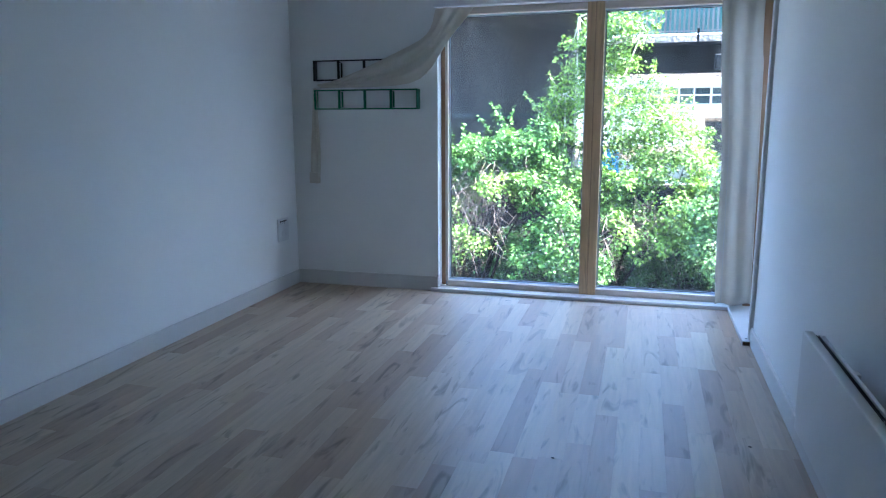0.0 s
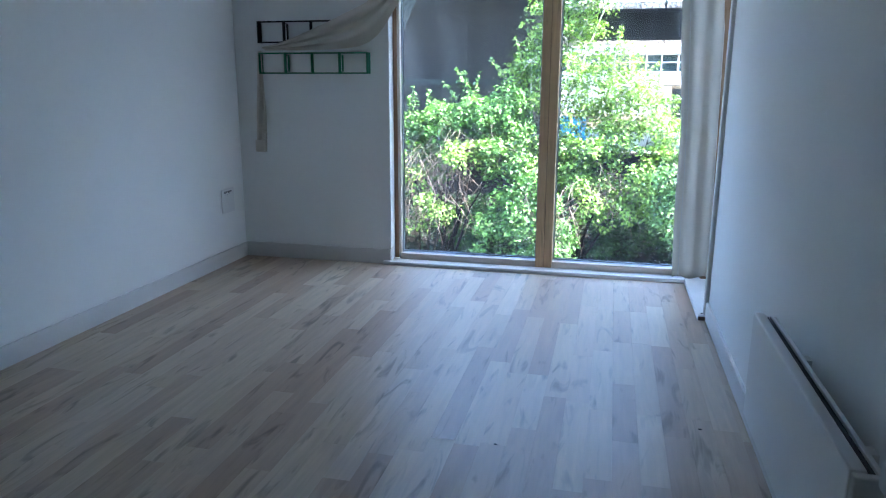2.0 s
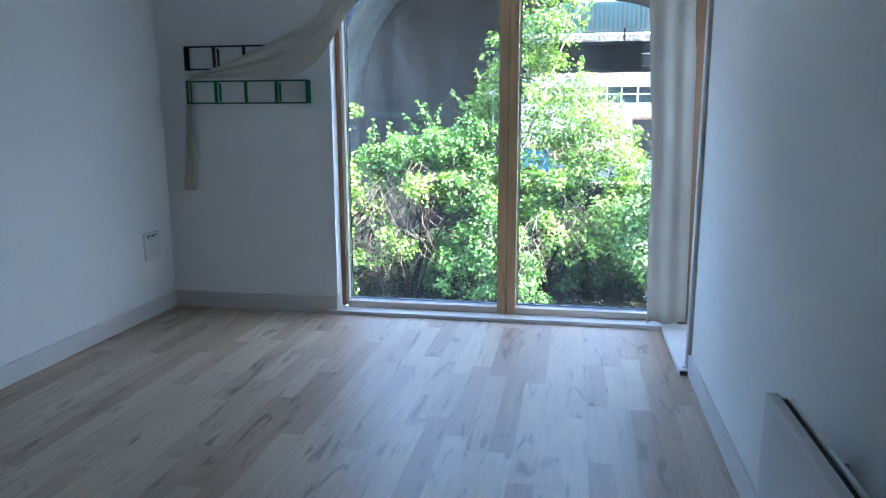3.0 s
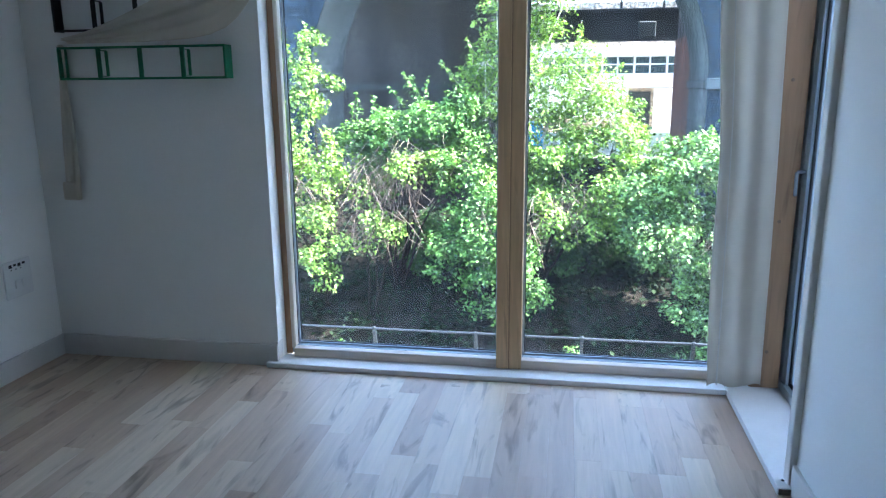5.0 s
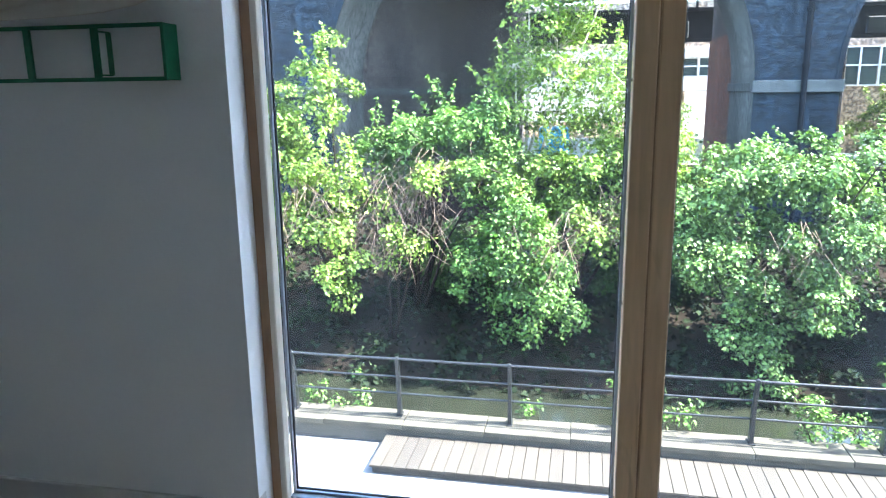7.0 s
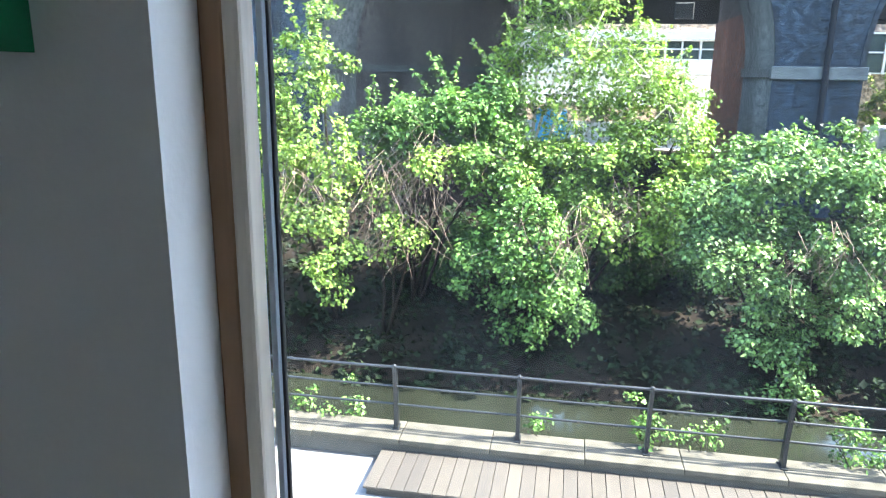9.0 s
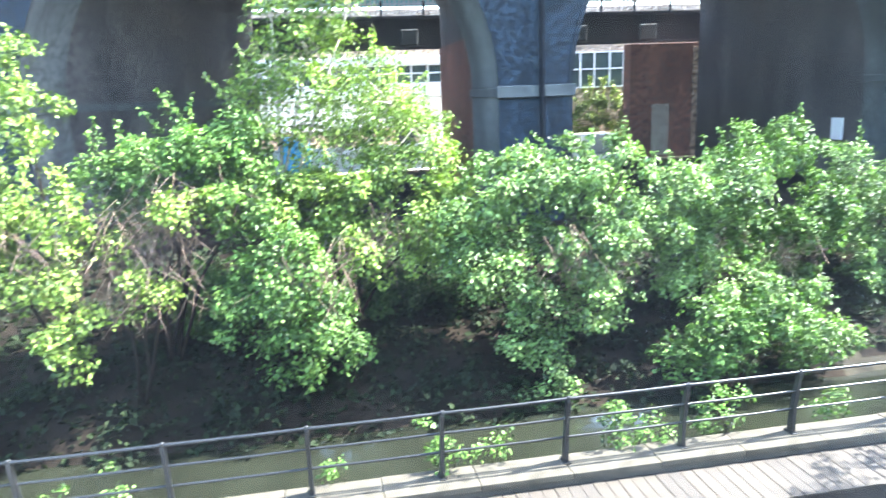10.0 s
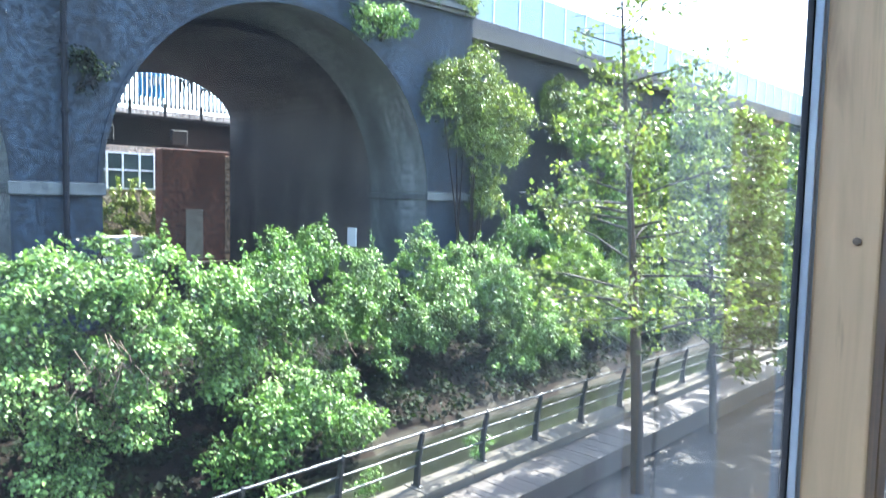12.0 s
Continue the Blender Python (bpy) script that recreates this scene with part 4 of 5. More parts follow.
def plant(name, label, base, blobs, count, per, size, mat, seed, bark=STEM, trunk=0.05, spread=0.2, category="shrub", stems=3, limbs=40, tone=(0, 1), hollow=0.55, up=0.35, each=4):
    rng = np.random.default_rng(seed)
    p = holder(name, base, label, category)
    c, pts, way, lean = clumps(rng, blobs, max(4, int(count * 0.38)), int(per * 3.7), spread, hollow)
    bm = bmesh.new()
    b0 = Vector(base)
    hubs = []
    for k in range(max(stems, len(blobs))):
        b = blobs[k % len(blobs)]
        end = Vector(b[:3]) + Vector((rng.uniform(-0.3, 0.3) * b[3], rng.uniform(-0.3, 0.3) * b[4], rng.uniform(-0.1, 0.6) * b[5]))
        foot = b0 + Vector((rng.uniform(-0.15, 0.15), rng.uniform(-0.1, 0.1), -0.15))
        mid = foot.lerp(end, 0.5) + Vector((rng.uniform(-0.25, 0.25), rng.uniform(-0.2, 0.2), 0.15))
        tube(bm, [foot, foot.lerp(mid, 0.5) + Vector((0.04, 0, 0.03)), mid, end], [trunk, trunk * 0.8, trunk * 0.6, trunk * 0.25], 6)
        hubs += [mid, end, mid.lerp(end, 0.5)]
    for k in rng.choice(len(c), min(limbs, len(c)), replace=False):
        e = Vector(c[k])
        h = min(hubs, key=lambda q: (q - e).length)
        m = h.lerp(e, 0.55) + Vector((rng.uniform(-0.1, 0.1), rng.uniform(-0.1, 0.1), rng.uniform(0, 0.12)))
        tube(bm, [h, m, e], [trunk * 0.3, trunk * 0.2, trunk * 0.08], 4)
    if each and category != "weed":
        sp, sw = shoots(rng, bm, blobs, each, category == "climber")
        pts, way, lean = np.concatenate([pts, sp]), np.concatenate([way, sw]), np.concatenate([lean, rng.uniform(0.3, 1, len(sp))])
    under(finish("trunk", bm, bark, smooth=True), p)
    crown = new("crown", leaf_mesh("crown", pts, size * 0.76, mat, rng, up=up, tone=tone, out=way, lean=lean))
    under(crown, p)
    tagged(crown, kind="stuff")
    return p


def gz(x, y):
    return ground_height(x, y)


def shrub(x, y, blobs, count, per, size, mat, seed, label, **kw):
    return plant(kw.pop("name", "shrub"), label, (x, y, gz(x, y)), blobs, count, per, size, mat, seed, **kw)


shrub(-5.9, 20.0, [(-6.1, 19.2, 1.3, 0.6, 0.6, 1.3), (-6.1, 19.0, -0.2, 0.85, 0.8, 1.0), (-6.0, 18.8, -1.6, 0.8, 0.7, 1.0), (-5.6, 18.6, -3.1, 0.45, 0.5, 0.8), (-7.4, 19.2, -0.6, 1.2, 0.9, 2.6)],
      362, 30, 0.125, LEAF_YOUNG, 11, "bright yellow-green leafy sapling on the riverbank", stems=5, hollow=0.3)
shrub(-4.2, 20.6, [(-4.5, 20.3, -0.1, 0.8, 0.8, 0.8), (-3.4, 20.5, 0.5, 0.8, 0.8, 0.8), (-2.6, 20.4, 0.2, 0.9, 0.8, 0.9), (-2.5, 19.9, -0.9, 0.8, 0.8, 0.7), (-4.4, 20.4, -1.0, 0.5, 0.5, 0.4)],
      330, 30, 0.125, LEAF_MID, 12, "dense green bramble mound on the riverbank", stems=7)
shrub(-4.6, 19.6, [(-5.0, 19.2, -1.0, 0.5, 0.5, 0.6), (-4.2, 19.0, -2.2, 0.4, 0.4, 0.5), (-3.2, 19.2, -0.6, 0.6, 0.4, 0.5)],
      60, 24, 0.12, LEAF_YOUNG, 112, "sunlit yellow-green bramble sprays", stems=3)
shrub(-2.0, 21.6, [(-1.9, 21.0, 1.3, 0.7, 0.7, 1.2), (-0.9, 21.0, 1.9, 0.9, 0.8, 1.3), (0.2, 21.0, 3.6, 0.6, 0.6, 1.3), (0.7, 21.0, 1.3, 1.2, 0.8, 1.2), (-1.3, 21.1, 3.4, 0.5, 0.5, 1.2), (1.6, 20.9, 0.3, 0.9, 0.8, 0.9), (-0.4, 21.0, 0.3, 1.4, 0.8, 0.8)],
      462, 24, 0.12, LEAF_YOUNG, 13, "airy yellow-green young tree with pale slender trunk", name="tree", category="tree", bark=PALE_BARK, trunk=0.07, stems=7, limbs=110, hollow=0.15, spread=0.26)
shrub(-0.4, 21.0, [(-1.8, 20.5, -0.7, 1.0, 0.7, 0.8), (-0.3, 20.4, -0.8, 1.2, 0.7, 0.8), (1.2, 20.4, -0.9, 1.1, 0.7, 0.9), (2.1, 20.3, -1.2, 0.7, 0.7, 0.8), (0.6, 20.1, -1.9, 1.2, 0.7, 0.6)],
      377, 30, 0.125, LEAF_YOUNG, 113, "green thicket at the foot of the young tree", stems=5)
shrub(-1.6, 20.0, [(-1.7, 19.2, -2.0, 1.0, 0.8, 0.9), (-1.2, 18.9, -3.4, 0.8, 0.7, 1.0), (-2.3, 19.2, -3.0, 0.6, 0.6, 0.8), (-0.7, 18.9, -2.8, 0.5, 0.5, 0.6)],
      261, 30, 0.125, LEAF_MID, 14, "dark green bush hanging over the water", stems=4)
shrub(3.6, 20.2, [(2.6, 19.6, -1.0, 0.7, 0.8, 0.7), (3.6, 19.7, -0.5, 0.9, 0.8, 0.8), (4.7, 19.7, -0.3, 0.8, 0.8, 0.7), (5.8, 19.6, -0.6, 0.8, 0.8, 0.8), (2.4, 19.2, -2.2, 0.7, 0.8, 0.7), (3.5, 19.0, -2.1, 0.8, 0.8, 0.8), (4.9, 19.1, -1.9, 0.9, 0.8, 0.8), (3.6, 18.8, -3.5, 0.7, 0.6, 0.8), (5.0, 18.9, -3.2, 0.6, 0.6, 0.7), (3.9, 18.5, -4.6, 0.45, 0.5, 0.6), (6.4, 19.4, -1.9, 0.6, 0.7, 0.8)],
      754, 30, 0.125, LEAF_GREY, 15, "large grey-green elder bush leaning over the river", stems=11, limbs=60, spread=0.18)
shrub(7.8, 20.8, [(7.4, 20.1, -1.0, 0.8, 0.8, 0.7), (8.6, 20.2, -1.4, 0.9, 0.8, 1.0), (7.4, 19.8, -2.5, 0.7, 0.7, 0.8), (8.5, 19.8, -3.2, 0.7, 0.6, 0.6)],
      304, 30, 0.125, LEAF_GREY, 16, "grey-green leafy bush above the water", stems=4)
shrub(10.2, 21.8, [(9.5, 21.1, -0.9, 0.8, 0.8, 0.9), (10.9, 21.2, -0.5, 0.8, 0.8, 0.8), (9.9, 20.9, -2.4, 0.9, 0.8, 1.0), (11.6, 21.0, -1.9, 0.7, 0.8, 1.0), (10.6, 20.6, -3.6, 0.9, 0.7, 0.7)],
      420, 30, 0.125, LEAF_MID, 17, "rounded green bush below the arch", stems=5)
shrub(14.2, 21.8, [(13.0, 21.2, -1.1, 0.6, 0.7, 1.0), (13.9, 21.1, -2.4, 0.8, 0.8, 1.2), (15.5, 21.3, -0.9, 0.8, 0.8, 1.0), (15.7, 21.0, -2.7, 0.8, 0.8, 1.1), (13.3, 20.8, -3.4, 0.7, 0.7, 0.8), (16.9, 21.4, -1.9, 0.7, 0.7, 1.0)],
      478, 30, 0.125, LEAF_GREY, 18, "silvery green bush below the arch", stems=6)
shrub(8.2, 18.6, [(7.6, 18.2, -3.9, 0.8, 0.6, 0.6), (9.0, 18.2, -3.5, 0.8, 0.6, 0.7), (9.9, 18.3, -4.2, 0.7, 0.6, 0.6), (7.0, 18.3, -4.4, 0.6, 0.5, 0.5)],
      218, 30, 0.125, LEAF_MID, 19, "sunlit low bush at the water's edge", stems=4)
shrub(19.6, 23.0, [(18.6, 22.4, -1.6, 0.8, 0.9, 1.4), (20.4, 22.4, -1.9, 0.9, 0.9, 1.3), (19.4, 22.0, -3.4, 1.2, 0.8, 1.0)],
      276, 30, 0.125, LEAF_GREY, 120, "grey-green scrub beside the viaduct pier", stems=4)
shrub(23.6, 24.0, [(22.9, 23.6, -0.4, 0.9, 0.9, 1.2), (24.8, 23.6, -1.0, 1.2, 0.9, 1.6), (23.0, 23.0, -2.8, 1.3, 0.8, 1.2), (25.6, 23.0, -3.2, 1.5, 0.8, 1.2)],
      377, 30, 0.125, LEAF_MID, 20, "mixed green scrub along the foot of the wall", stems=5)
shrub(29.0, 24.0, [(27.5, 23.4, -0.2, 1.4, 1.0, 1.6), (29.8, 23.6, 0.9, 1.6, 1.0, 1.8), (32.2, 23.6, 0.2, 1.6, 1.0, 1.8), (28.5, 22.6, -2.8, 1.9, 0.9, 1.4), (32.0, 22.6, -2.8, 2.0, 0.9, 1.4)],
      546, 30, 0.16, LEAF_YOUNG, 121, "tall yellow-green scrub along the foot of the wall", stems=6)
shrub(37.0, 23.6, [(35.5, 23.0, 0.8, 1.8, 1.2, 2.0), (38.5, 23.2, 1.8, 2.0, 1.2, 2.2), (42.0, 23.2, 1.2, 2.2, 1.2, 2.4), (37.0, 22.0, -2.4, 2.6, 1.0, 1.8), (42.0, 22.0, -2.4, 2.6, 1.0, 1.8)],
      559, 30, 0.16, LEAF_YOUNG, 122, "tall leafy scrub far along the riverbank", stems=6)
plant("ivy", "ivy and buddleia growing on the viaduct pier", (21.8, 25.2, -3.6),
      [(19.9, 25.2, 5.4, 0.8, 0.4, 0.9), (21.0, 25.1, 6.0, 1.0, 0.5, 0.9), (22.4, 25.1, 5.6, 1.3, 0.7, 1.5), (23.6, 25.0, 4.6, 1.3, 0.8, 1.5), (21.4, 25.2, 4.4, 0.9, 0.5, 1.2), (22.6, 25.1, 3.2, 1.1, 0.7, 1.2), (23.2, 25.2, 1.5, 0.8, 0.6, 1.0), (22.5, 25.3, 7.4, 0.6, 0.4, 0.7)],
      560, 30, 0.14, LEAF_OLIVE, 21, spread=0.3, stems=7, category="climber", trunk=0.07)
plant("ivy", "olive climber spreading over the wing wall", (30.4, 26.2, -3.0),
      [(29.4, 25.9, 6.4, 1.4, 0.35, 1.3), (30.8, 25.9, 5.0, 1.4, 0.4, 1.6), (33.2, 25.9, 6.2, 1.4, 0.4, 1.3)],
      300, 26, 0.15, LEAF_OLIVE, 31, stems=5, category="climber", trunk=0.05)
plant("shrub", "tuft of buddleia rooted in the spandrel brickwork", (17.0, 25.45, 7.3), [(16.3, 25.2, 7.7, 0.7, 0.3, 0.35), (17.6, 25.2, 7.8, 0.7, 0.3, 0.35)], 60, 18, 0.15, LEAF_GREY, 24, trunk=0.03, stems=2, limbs=20)
plant("shrub", "tuft of weeds beside the drain pipe", (6.2, 25.45, 4.2), [(6.4, 25.25, 4.5, 0.45, 0.2, 0.4)], 26, 16, 0.13, LEAF_IVY, 25, trunk=0.02, stems=2, limbs=12)
for k, (x, z, s) in enumerate(((-4.0, 8.55, 0.5), (1.0, 8.7, 0.4), (4.3, 8.8, 0.8), (5.4, 7.4, 0.5), (8.6, 8.95, 0.5), (9.6, 9.0, 0.4), (12.6, 9.05, 0.8), (15.8, 9.15, 0.8), (19.6, 9.25, 0.5), (21.5, 9.2, 0.4))):
    plant("shrub", "weeds rooted on the viaduct ledge", (x, 25.35, z - 0.1), [(x, 25.15, z + 0.3 * s, s, 0.3, 0.5 * s)], int(40 * s), 14, 0.13, LEAF_GREY if k % 3 else LEAF_OLIVE, 40 + k, trunk=0.02, stems=2, limbs=10, each=8)
for k, (x, w, h) in enumerate(((-4.0, 0.22, 0.36), (-4.7, 0.15, 0.25), (-0.85, 0.28, 0.14), (0.75, 0.25, 0.65), (1.5, 0.30, 0.25), (3.7, 0.3, 0.85), (4.2, 0.3, 0.4), (5.4, 0.35, 0.9), (10.6, 0.35, 0.5), (7.6, 0.35, 0.4))):
    plant("weed", "bright green weeds growing over the quay edge", (x, 14.66, -4.2), [(x, 14.78, -4.14 + h * 0.38, w * 0.8, 0.13, h * 0.42)], int(32 * (w + h)), 11, 0.085, LEAF_MID, 60 + k, trunk=0.012, stems=3, limbs=14, spread=0.07, category="weed")


# mounds added over bare bank, leaf tone capped dark as its deep shade
for k, (x, y, s, mat, label) in enumerate(((-3.3, 21.3, 0.9, LEAF_MID, "added low bramble mound with leaves darkened as shade"), (1.0, 21.7, 0.9, LEAF_MID, "added low bramble mound with leaves darkened as shade"),
                                           (2.6, 21.9, 0.8, LEAF_MID, "added low bramble mound with leaves darkened as shade"))):
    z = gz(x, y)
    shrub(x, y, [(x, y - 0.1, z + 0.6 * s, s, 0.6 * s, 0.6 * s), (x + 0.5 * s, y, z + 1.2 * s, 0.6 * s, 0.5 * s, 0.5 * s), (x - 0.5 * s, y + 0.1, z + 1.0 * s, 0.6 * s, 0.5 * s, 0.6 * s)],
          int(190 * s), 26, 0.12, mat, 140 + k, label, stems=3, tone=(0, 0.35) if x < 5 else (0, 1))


def leader_tree(name, label, foot, top, first, limbs, reach, per, size, mat, bark, seed, girth=0.10):
    """A slender tree: one leader, many near-level limbs with twigs, leaves along them."""
    rng = np.random.default_rng(seed)
    p = holder(name, foot, label, "tree", "young trees by the river")
    foot, top = Vector(foot), Vector(top)
    sag = Vector((0.15, 0, 0))
    spine = lambda q: foot.lerp(top, q) + sag * math.sin(q * 5.0) * 0.6
    bm = bmesh.new()
    tube(bm, [foot - Vector((0, 0, 0.2))] + [spine(k / 14) for k in range(15)], [girth * 1.25] + [girth * (1 - 0.93 * k / 14) for k in range(15)], 8)
    tips = []
    for k in range(limbs):
        q = first + (0.97 - first) * (k + rng.uniform(0, 1)) / limbs
        a = spine(q)
        ang = rng.uniform(0, 2 * math.pi)
        ln = reach * (1.15 - 0.85 * (q - first) / (1 - first)) * rng.uniform(0.5, 1.1)
        d = Vector((math.cos(ang), math.sin(ang), rng.uniform(-0.05, 0.35)))
        m, e = a + d * ln * 0.5 + Vector((0, 0, 0.05)), a + d * ln + Vector((0, 0, rng.uniform(-0.12, 0.15)))
        g = girth * 0.28 * (1.1 - 0.7 * q)
        tube(bm, [a, m, e], [g, g * 0.7, g * 0.25], 5)
        for _ in range(4):
            s = a.lerp(e, rng.uniform(0.35, 1.0))
            tw = s + Vector((rng.normal(0, 0.35), rng.normal(0, 0.35), rng.normal(0.05, 0.18)))
            tube(bm, [s, tw], [g * 0.4, g * 0.15], 4)
            if q < 0.86 or rng.uniform() < 0.25:
                tips += [s.lerp(tw, u) for u in (0.3, 0.6, 1.0)]
    under(finish("trunk", bm, bark, smooth=True), p)
    c = np.array(tips)[rng.integers(0, len(tips), len(tips) * per)]
    crown = new("crown", leaf_mesh("crown", c + rng.normal(0, 0.10, c.shape), size, mat, rng))
    tagged(under(crown, p), kind="stuff")


shrub(18.8, 20.2, [(18.0, 19.7, -4.2, 0.7, 0.6, 0.6), (19.5, 19.9, -3.0, 1.0, 0.8, 1.1), (18.7, 20.3, -1.7, 0.8, 0.7, 0.9), (20.8, 19.8, -3.9, 1.1, 0.7, 0.9)],
      330, 30, 0.125, LEAF_GREY, 151, "pale leafy bush hanging over the river's edge", stems=5)
shrub(23.4, 20.4, [(22.6, 19.9, -3.6, 1.1, 0.8, 1.1), (24.2, 20.1, -2.4, 1.2, 0.8, 1.3), (25.6, 19.9, -3.9, 1.1, 0.7, 0.9), (23.0, 20.6, -1.2, 0.9, 0.7, 1.0)],
      360, 30, 0.13, LEAF_YOUNG, 152, "yellow-green bush hanging over the river's edge", stems=5)
shrub(28.0, 20.6, [(27.4, 20.1, -3.4, 1.3, 0.8, 1.3), (29.4, 20.3, -2.2, 1.4, 0.8, 1.6), (31.4, 20.1, -3.6, 1.3, 0.8, 1.1)],
      330, 30, 0.14, LEAF_GREY, 153, "tall pale green bush along the river's edge", stems=5)


leader_tree("young_tree", "slender riverside tree with sparse yellow-green leaves", (13.0, 12.2, -4.95), (10.8, 11.8, 5.7), 0.30, 52, 3.2, 11, 0.10, LEAF_OLIVE, BARK, 22, 0.15)
leader_tree("young_tree", "leafy riverside tree beyond the walkway", (18.2, 12.7, -4.95), (17.8, 13.2, 4.8), 0.22, 80, 3.4, 22, 0.14, LEAF_OLIVE, BARK, 23, 0.11)
# mostly out of view; added to throw dappled shade on the pavement
leader_tree("young_tree", "leafy tree added to shade the riverside pavement", (22.5, 10.9, -4.95), (22.3, 10.8, 4.8), 0.22, 56, 3.2, 20, 0.15, LEAF_OLIVE, BARK, 27, 0.12)
leader_tree("young_tree", "leafy riverside tree farther along the walkway", (25.5, 12.9, -4.95), (25.2, 12.8, 4.2), 0.20, 50, 2.8, 18, 0.15, LEAF_YOUNG, BARK, 26, 0.11)
for k, (x, y, top) in enumerate(((29.5, 23.4, 6.6), (33.5, 23.0, 6.0), (38.0, 23.2, 7.2), (43.5, 23.0, 7.0), (50.0, 22.5, 7.5))):
    leader_tree("riverside_tree", "olive-green tree in front of the railway wall", (x, y, gz(x, y)), (x - 0.4, y, top), 0.18, 60, 2.6, 13, 0.16, LEAF_OLIVE if k % 2 else LEAF_MID, BARK, 200 + k, 0.10)
shrub(17.6, 49.2, [(16.6, 49.1, -0.6, 1.3, 0.5, 1.6), (18.7, 49.1, -0.4, 1.3, 0.5, 1.6), (17.3, 49.0, 0.8, 1.2, 0.5, 0.9)], 130, 24, 0.25, LEAF_OLIVE, 130, "yellow-green hedge in the sunlit yard", name="hedge", category="hedge")


def dry_twigs(x, y, z, n, seed):
    rng = np.random.default_rng(seed)
    h = holder("dead_branches", (x, y, z - 0.6), "tangle of dry brown twigs hanging from the bank", "branches")
    bm = bmesh.new()
    for _ in range(n):
        a = Vector((x + rng.normal(0, 0.5), y + rng.normal(0, 0.25), z + rng.normal(0.45, 0.35)))
        b = a + Vector((rng.normal(0, 0.25), -0.1 + rng.normal(0, 0.1), -rng.uniform(0.2, 0.5)))
        c = b + Vector((rng.normal(0, 0.25), rng.normal(0, 0.1), -rng.uniform(0.1, 0.5)))
        tube(bm, [a, b, c], [0.010, 0.007, 0.003], 4)
    under(finish("twigs", bm, TWIG), h)


dry_twigs(-4.2, 18.9, -2.2, 60, 5)
dry_twigs(-6.3, 18.5, -1.4, 60, 6)
dry_twigs(4.6, 18.7, -2.2, 50, 7)
dry_twigs(-3.6, 19.4, -0.9, 90, 8)
dry_twigs(-4.4, 19.3, -1.4, 90, 9)
dry_twigs(-0.9, 18.7, -2.0, 40, 10)
dry_twigs(0.6, 19.9, -1.9, 70, 11)
dry_twigs(9.9, 20.3, -3.2, 60, 12)

rng = np.random.default_rng(77)
gx, gy = rng.uniform(-14, 36, 62000), rng.uniform(18.0, 25.0, 62000)


def mound(x, y):
    return gz(x, y) + 0.04 + 0.75 * max(0, noise.noise(Vector((x * 0.9, y * 1.1, 0)))) + 0.3 * max(0, noise.noise(Vector((x * 2.7, y * 2.7, 4))))


bare = (gx > 10.2) & (gy < 18.65 + 0.2 * np.sin(gx * 1.7))
gx, gy = gx[~bare], gy[~bare]
gp = np.stack([gx, gy, [mound(a, b) for a, b in zip(gx, gy)]], 1)
gp[:, 2] -= np.abs(rng.normal(0, 0.12, len(gp)))
# undergrowth leaves near-black: the shade under the bushes is in their colour
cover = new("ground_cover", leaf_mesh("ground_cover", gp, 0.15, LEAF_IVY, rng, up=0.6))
tagged(cover, "ivy and nettles on the riverbank, darkened for the bushes' shade", "ground cover", kind="stuff")


# ---- things in the room ----
def wall_rack(z0, z1, mat, colour, x1):
    r = holder("wall_rack", (-1.56, YW, z0), f"{colour} painted metal four-bay rack screwed to the wall", "rack", "wall racks")
    x0, yf, step = -1.992, 5.118, 0.2105
    t = 0.0055
    for z in (z0, z1):
        under(boxes("rail", mat, [(x0, x1, yf - 0.004, yf + 0.004, z - t, z + t)], bevel=0.0015), r)
    for k in range(5):
        x = x0 + k * step if k < 4 else x1
        a, b = (x - 0.010, x + 0.010) if k in (1, 2, 3) else ((x, x + 0.012) if k == 0 else (x - 0.010, x))
        under(boxes("upright", mat, [(a, b, yf - 0.005, yf + 0.005, z0 + t * 0.5, z1 - t * 0.5)], bevel=0.0015), r)
    for x in (x0 + 0.002, x1 - 0.002):
        under(boxes("side_plate", mat, [(x - 0.002, x + 0.002, yf, YW, z0 - 0.004, z1 + 0.004)], bevel=0.0005), r)
    for x in (x0 + step, x0 + 3 * step):
        under(boxes("bracket", mat, [(x - 0.007, x + 0.007, YW - 0.006, YW, z0 + 0.012, z1 - 0.012), (x - 0.006, x + 0.006, yf + 0.004, YW - 0.006, z0 + 0.010, z0 + 0.014),
                                     (x - 0.006, x + 0.006, yf + 0.004, YW - 0.006, z1 - 0.014, z1 - 0.010)], bevel=0.0005), r)
    return r


wall_rack(1.405, 1.545, GREEN_M, "green", -1.150)
wall_rack(1.622, 1.765, BLACK_M, "black", -1.225)


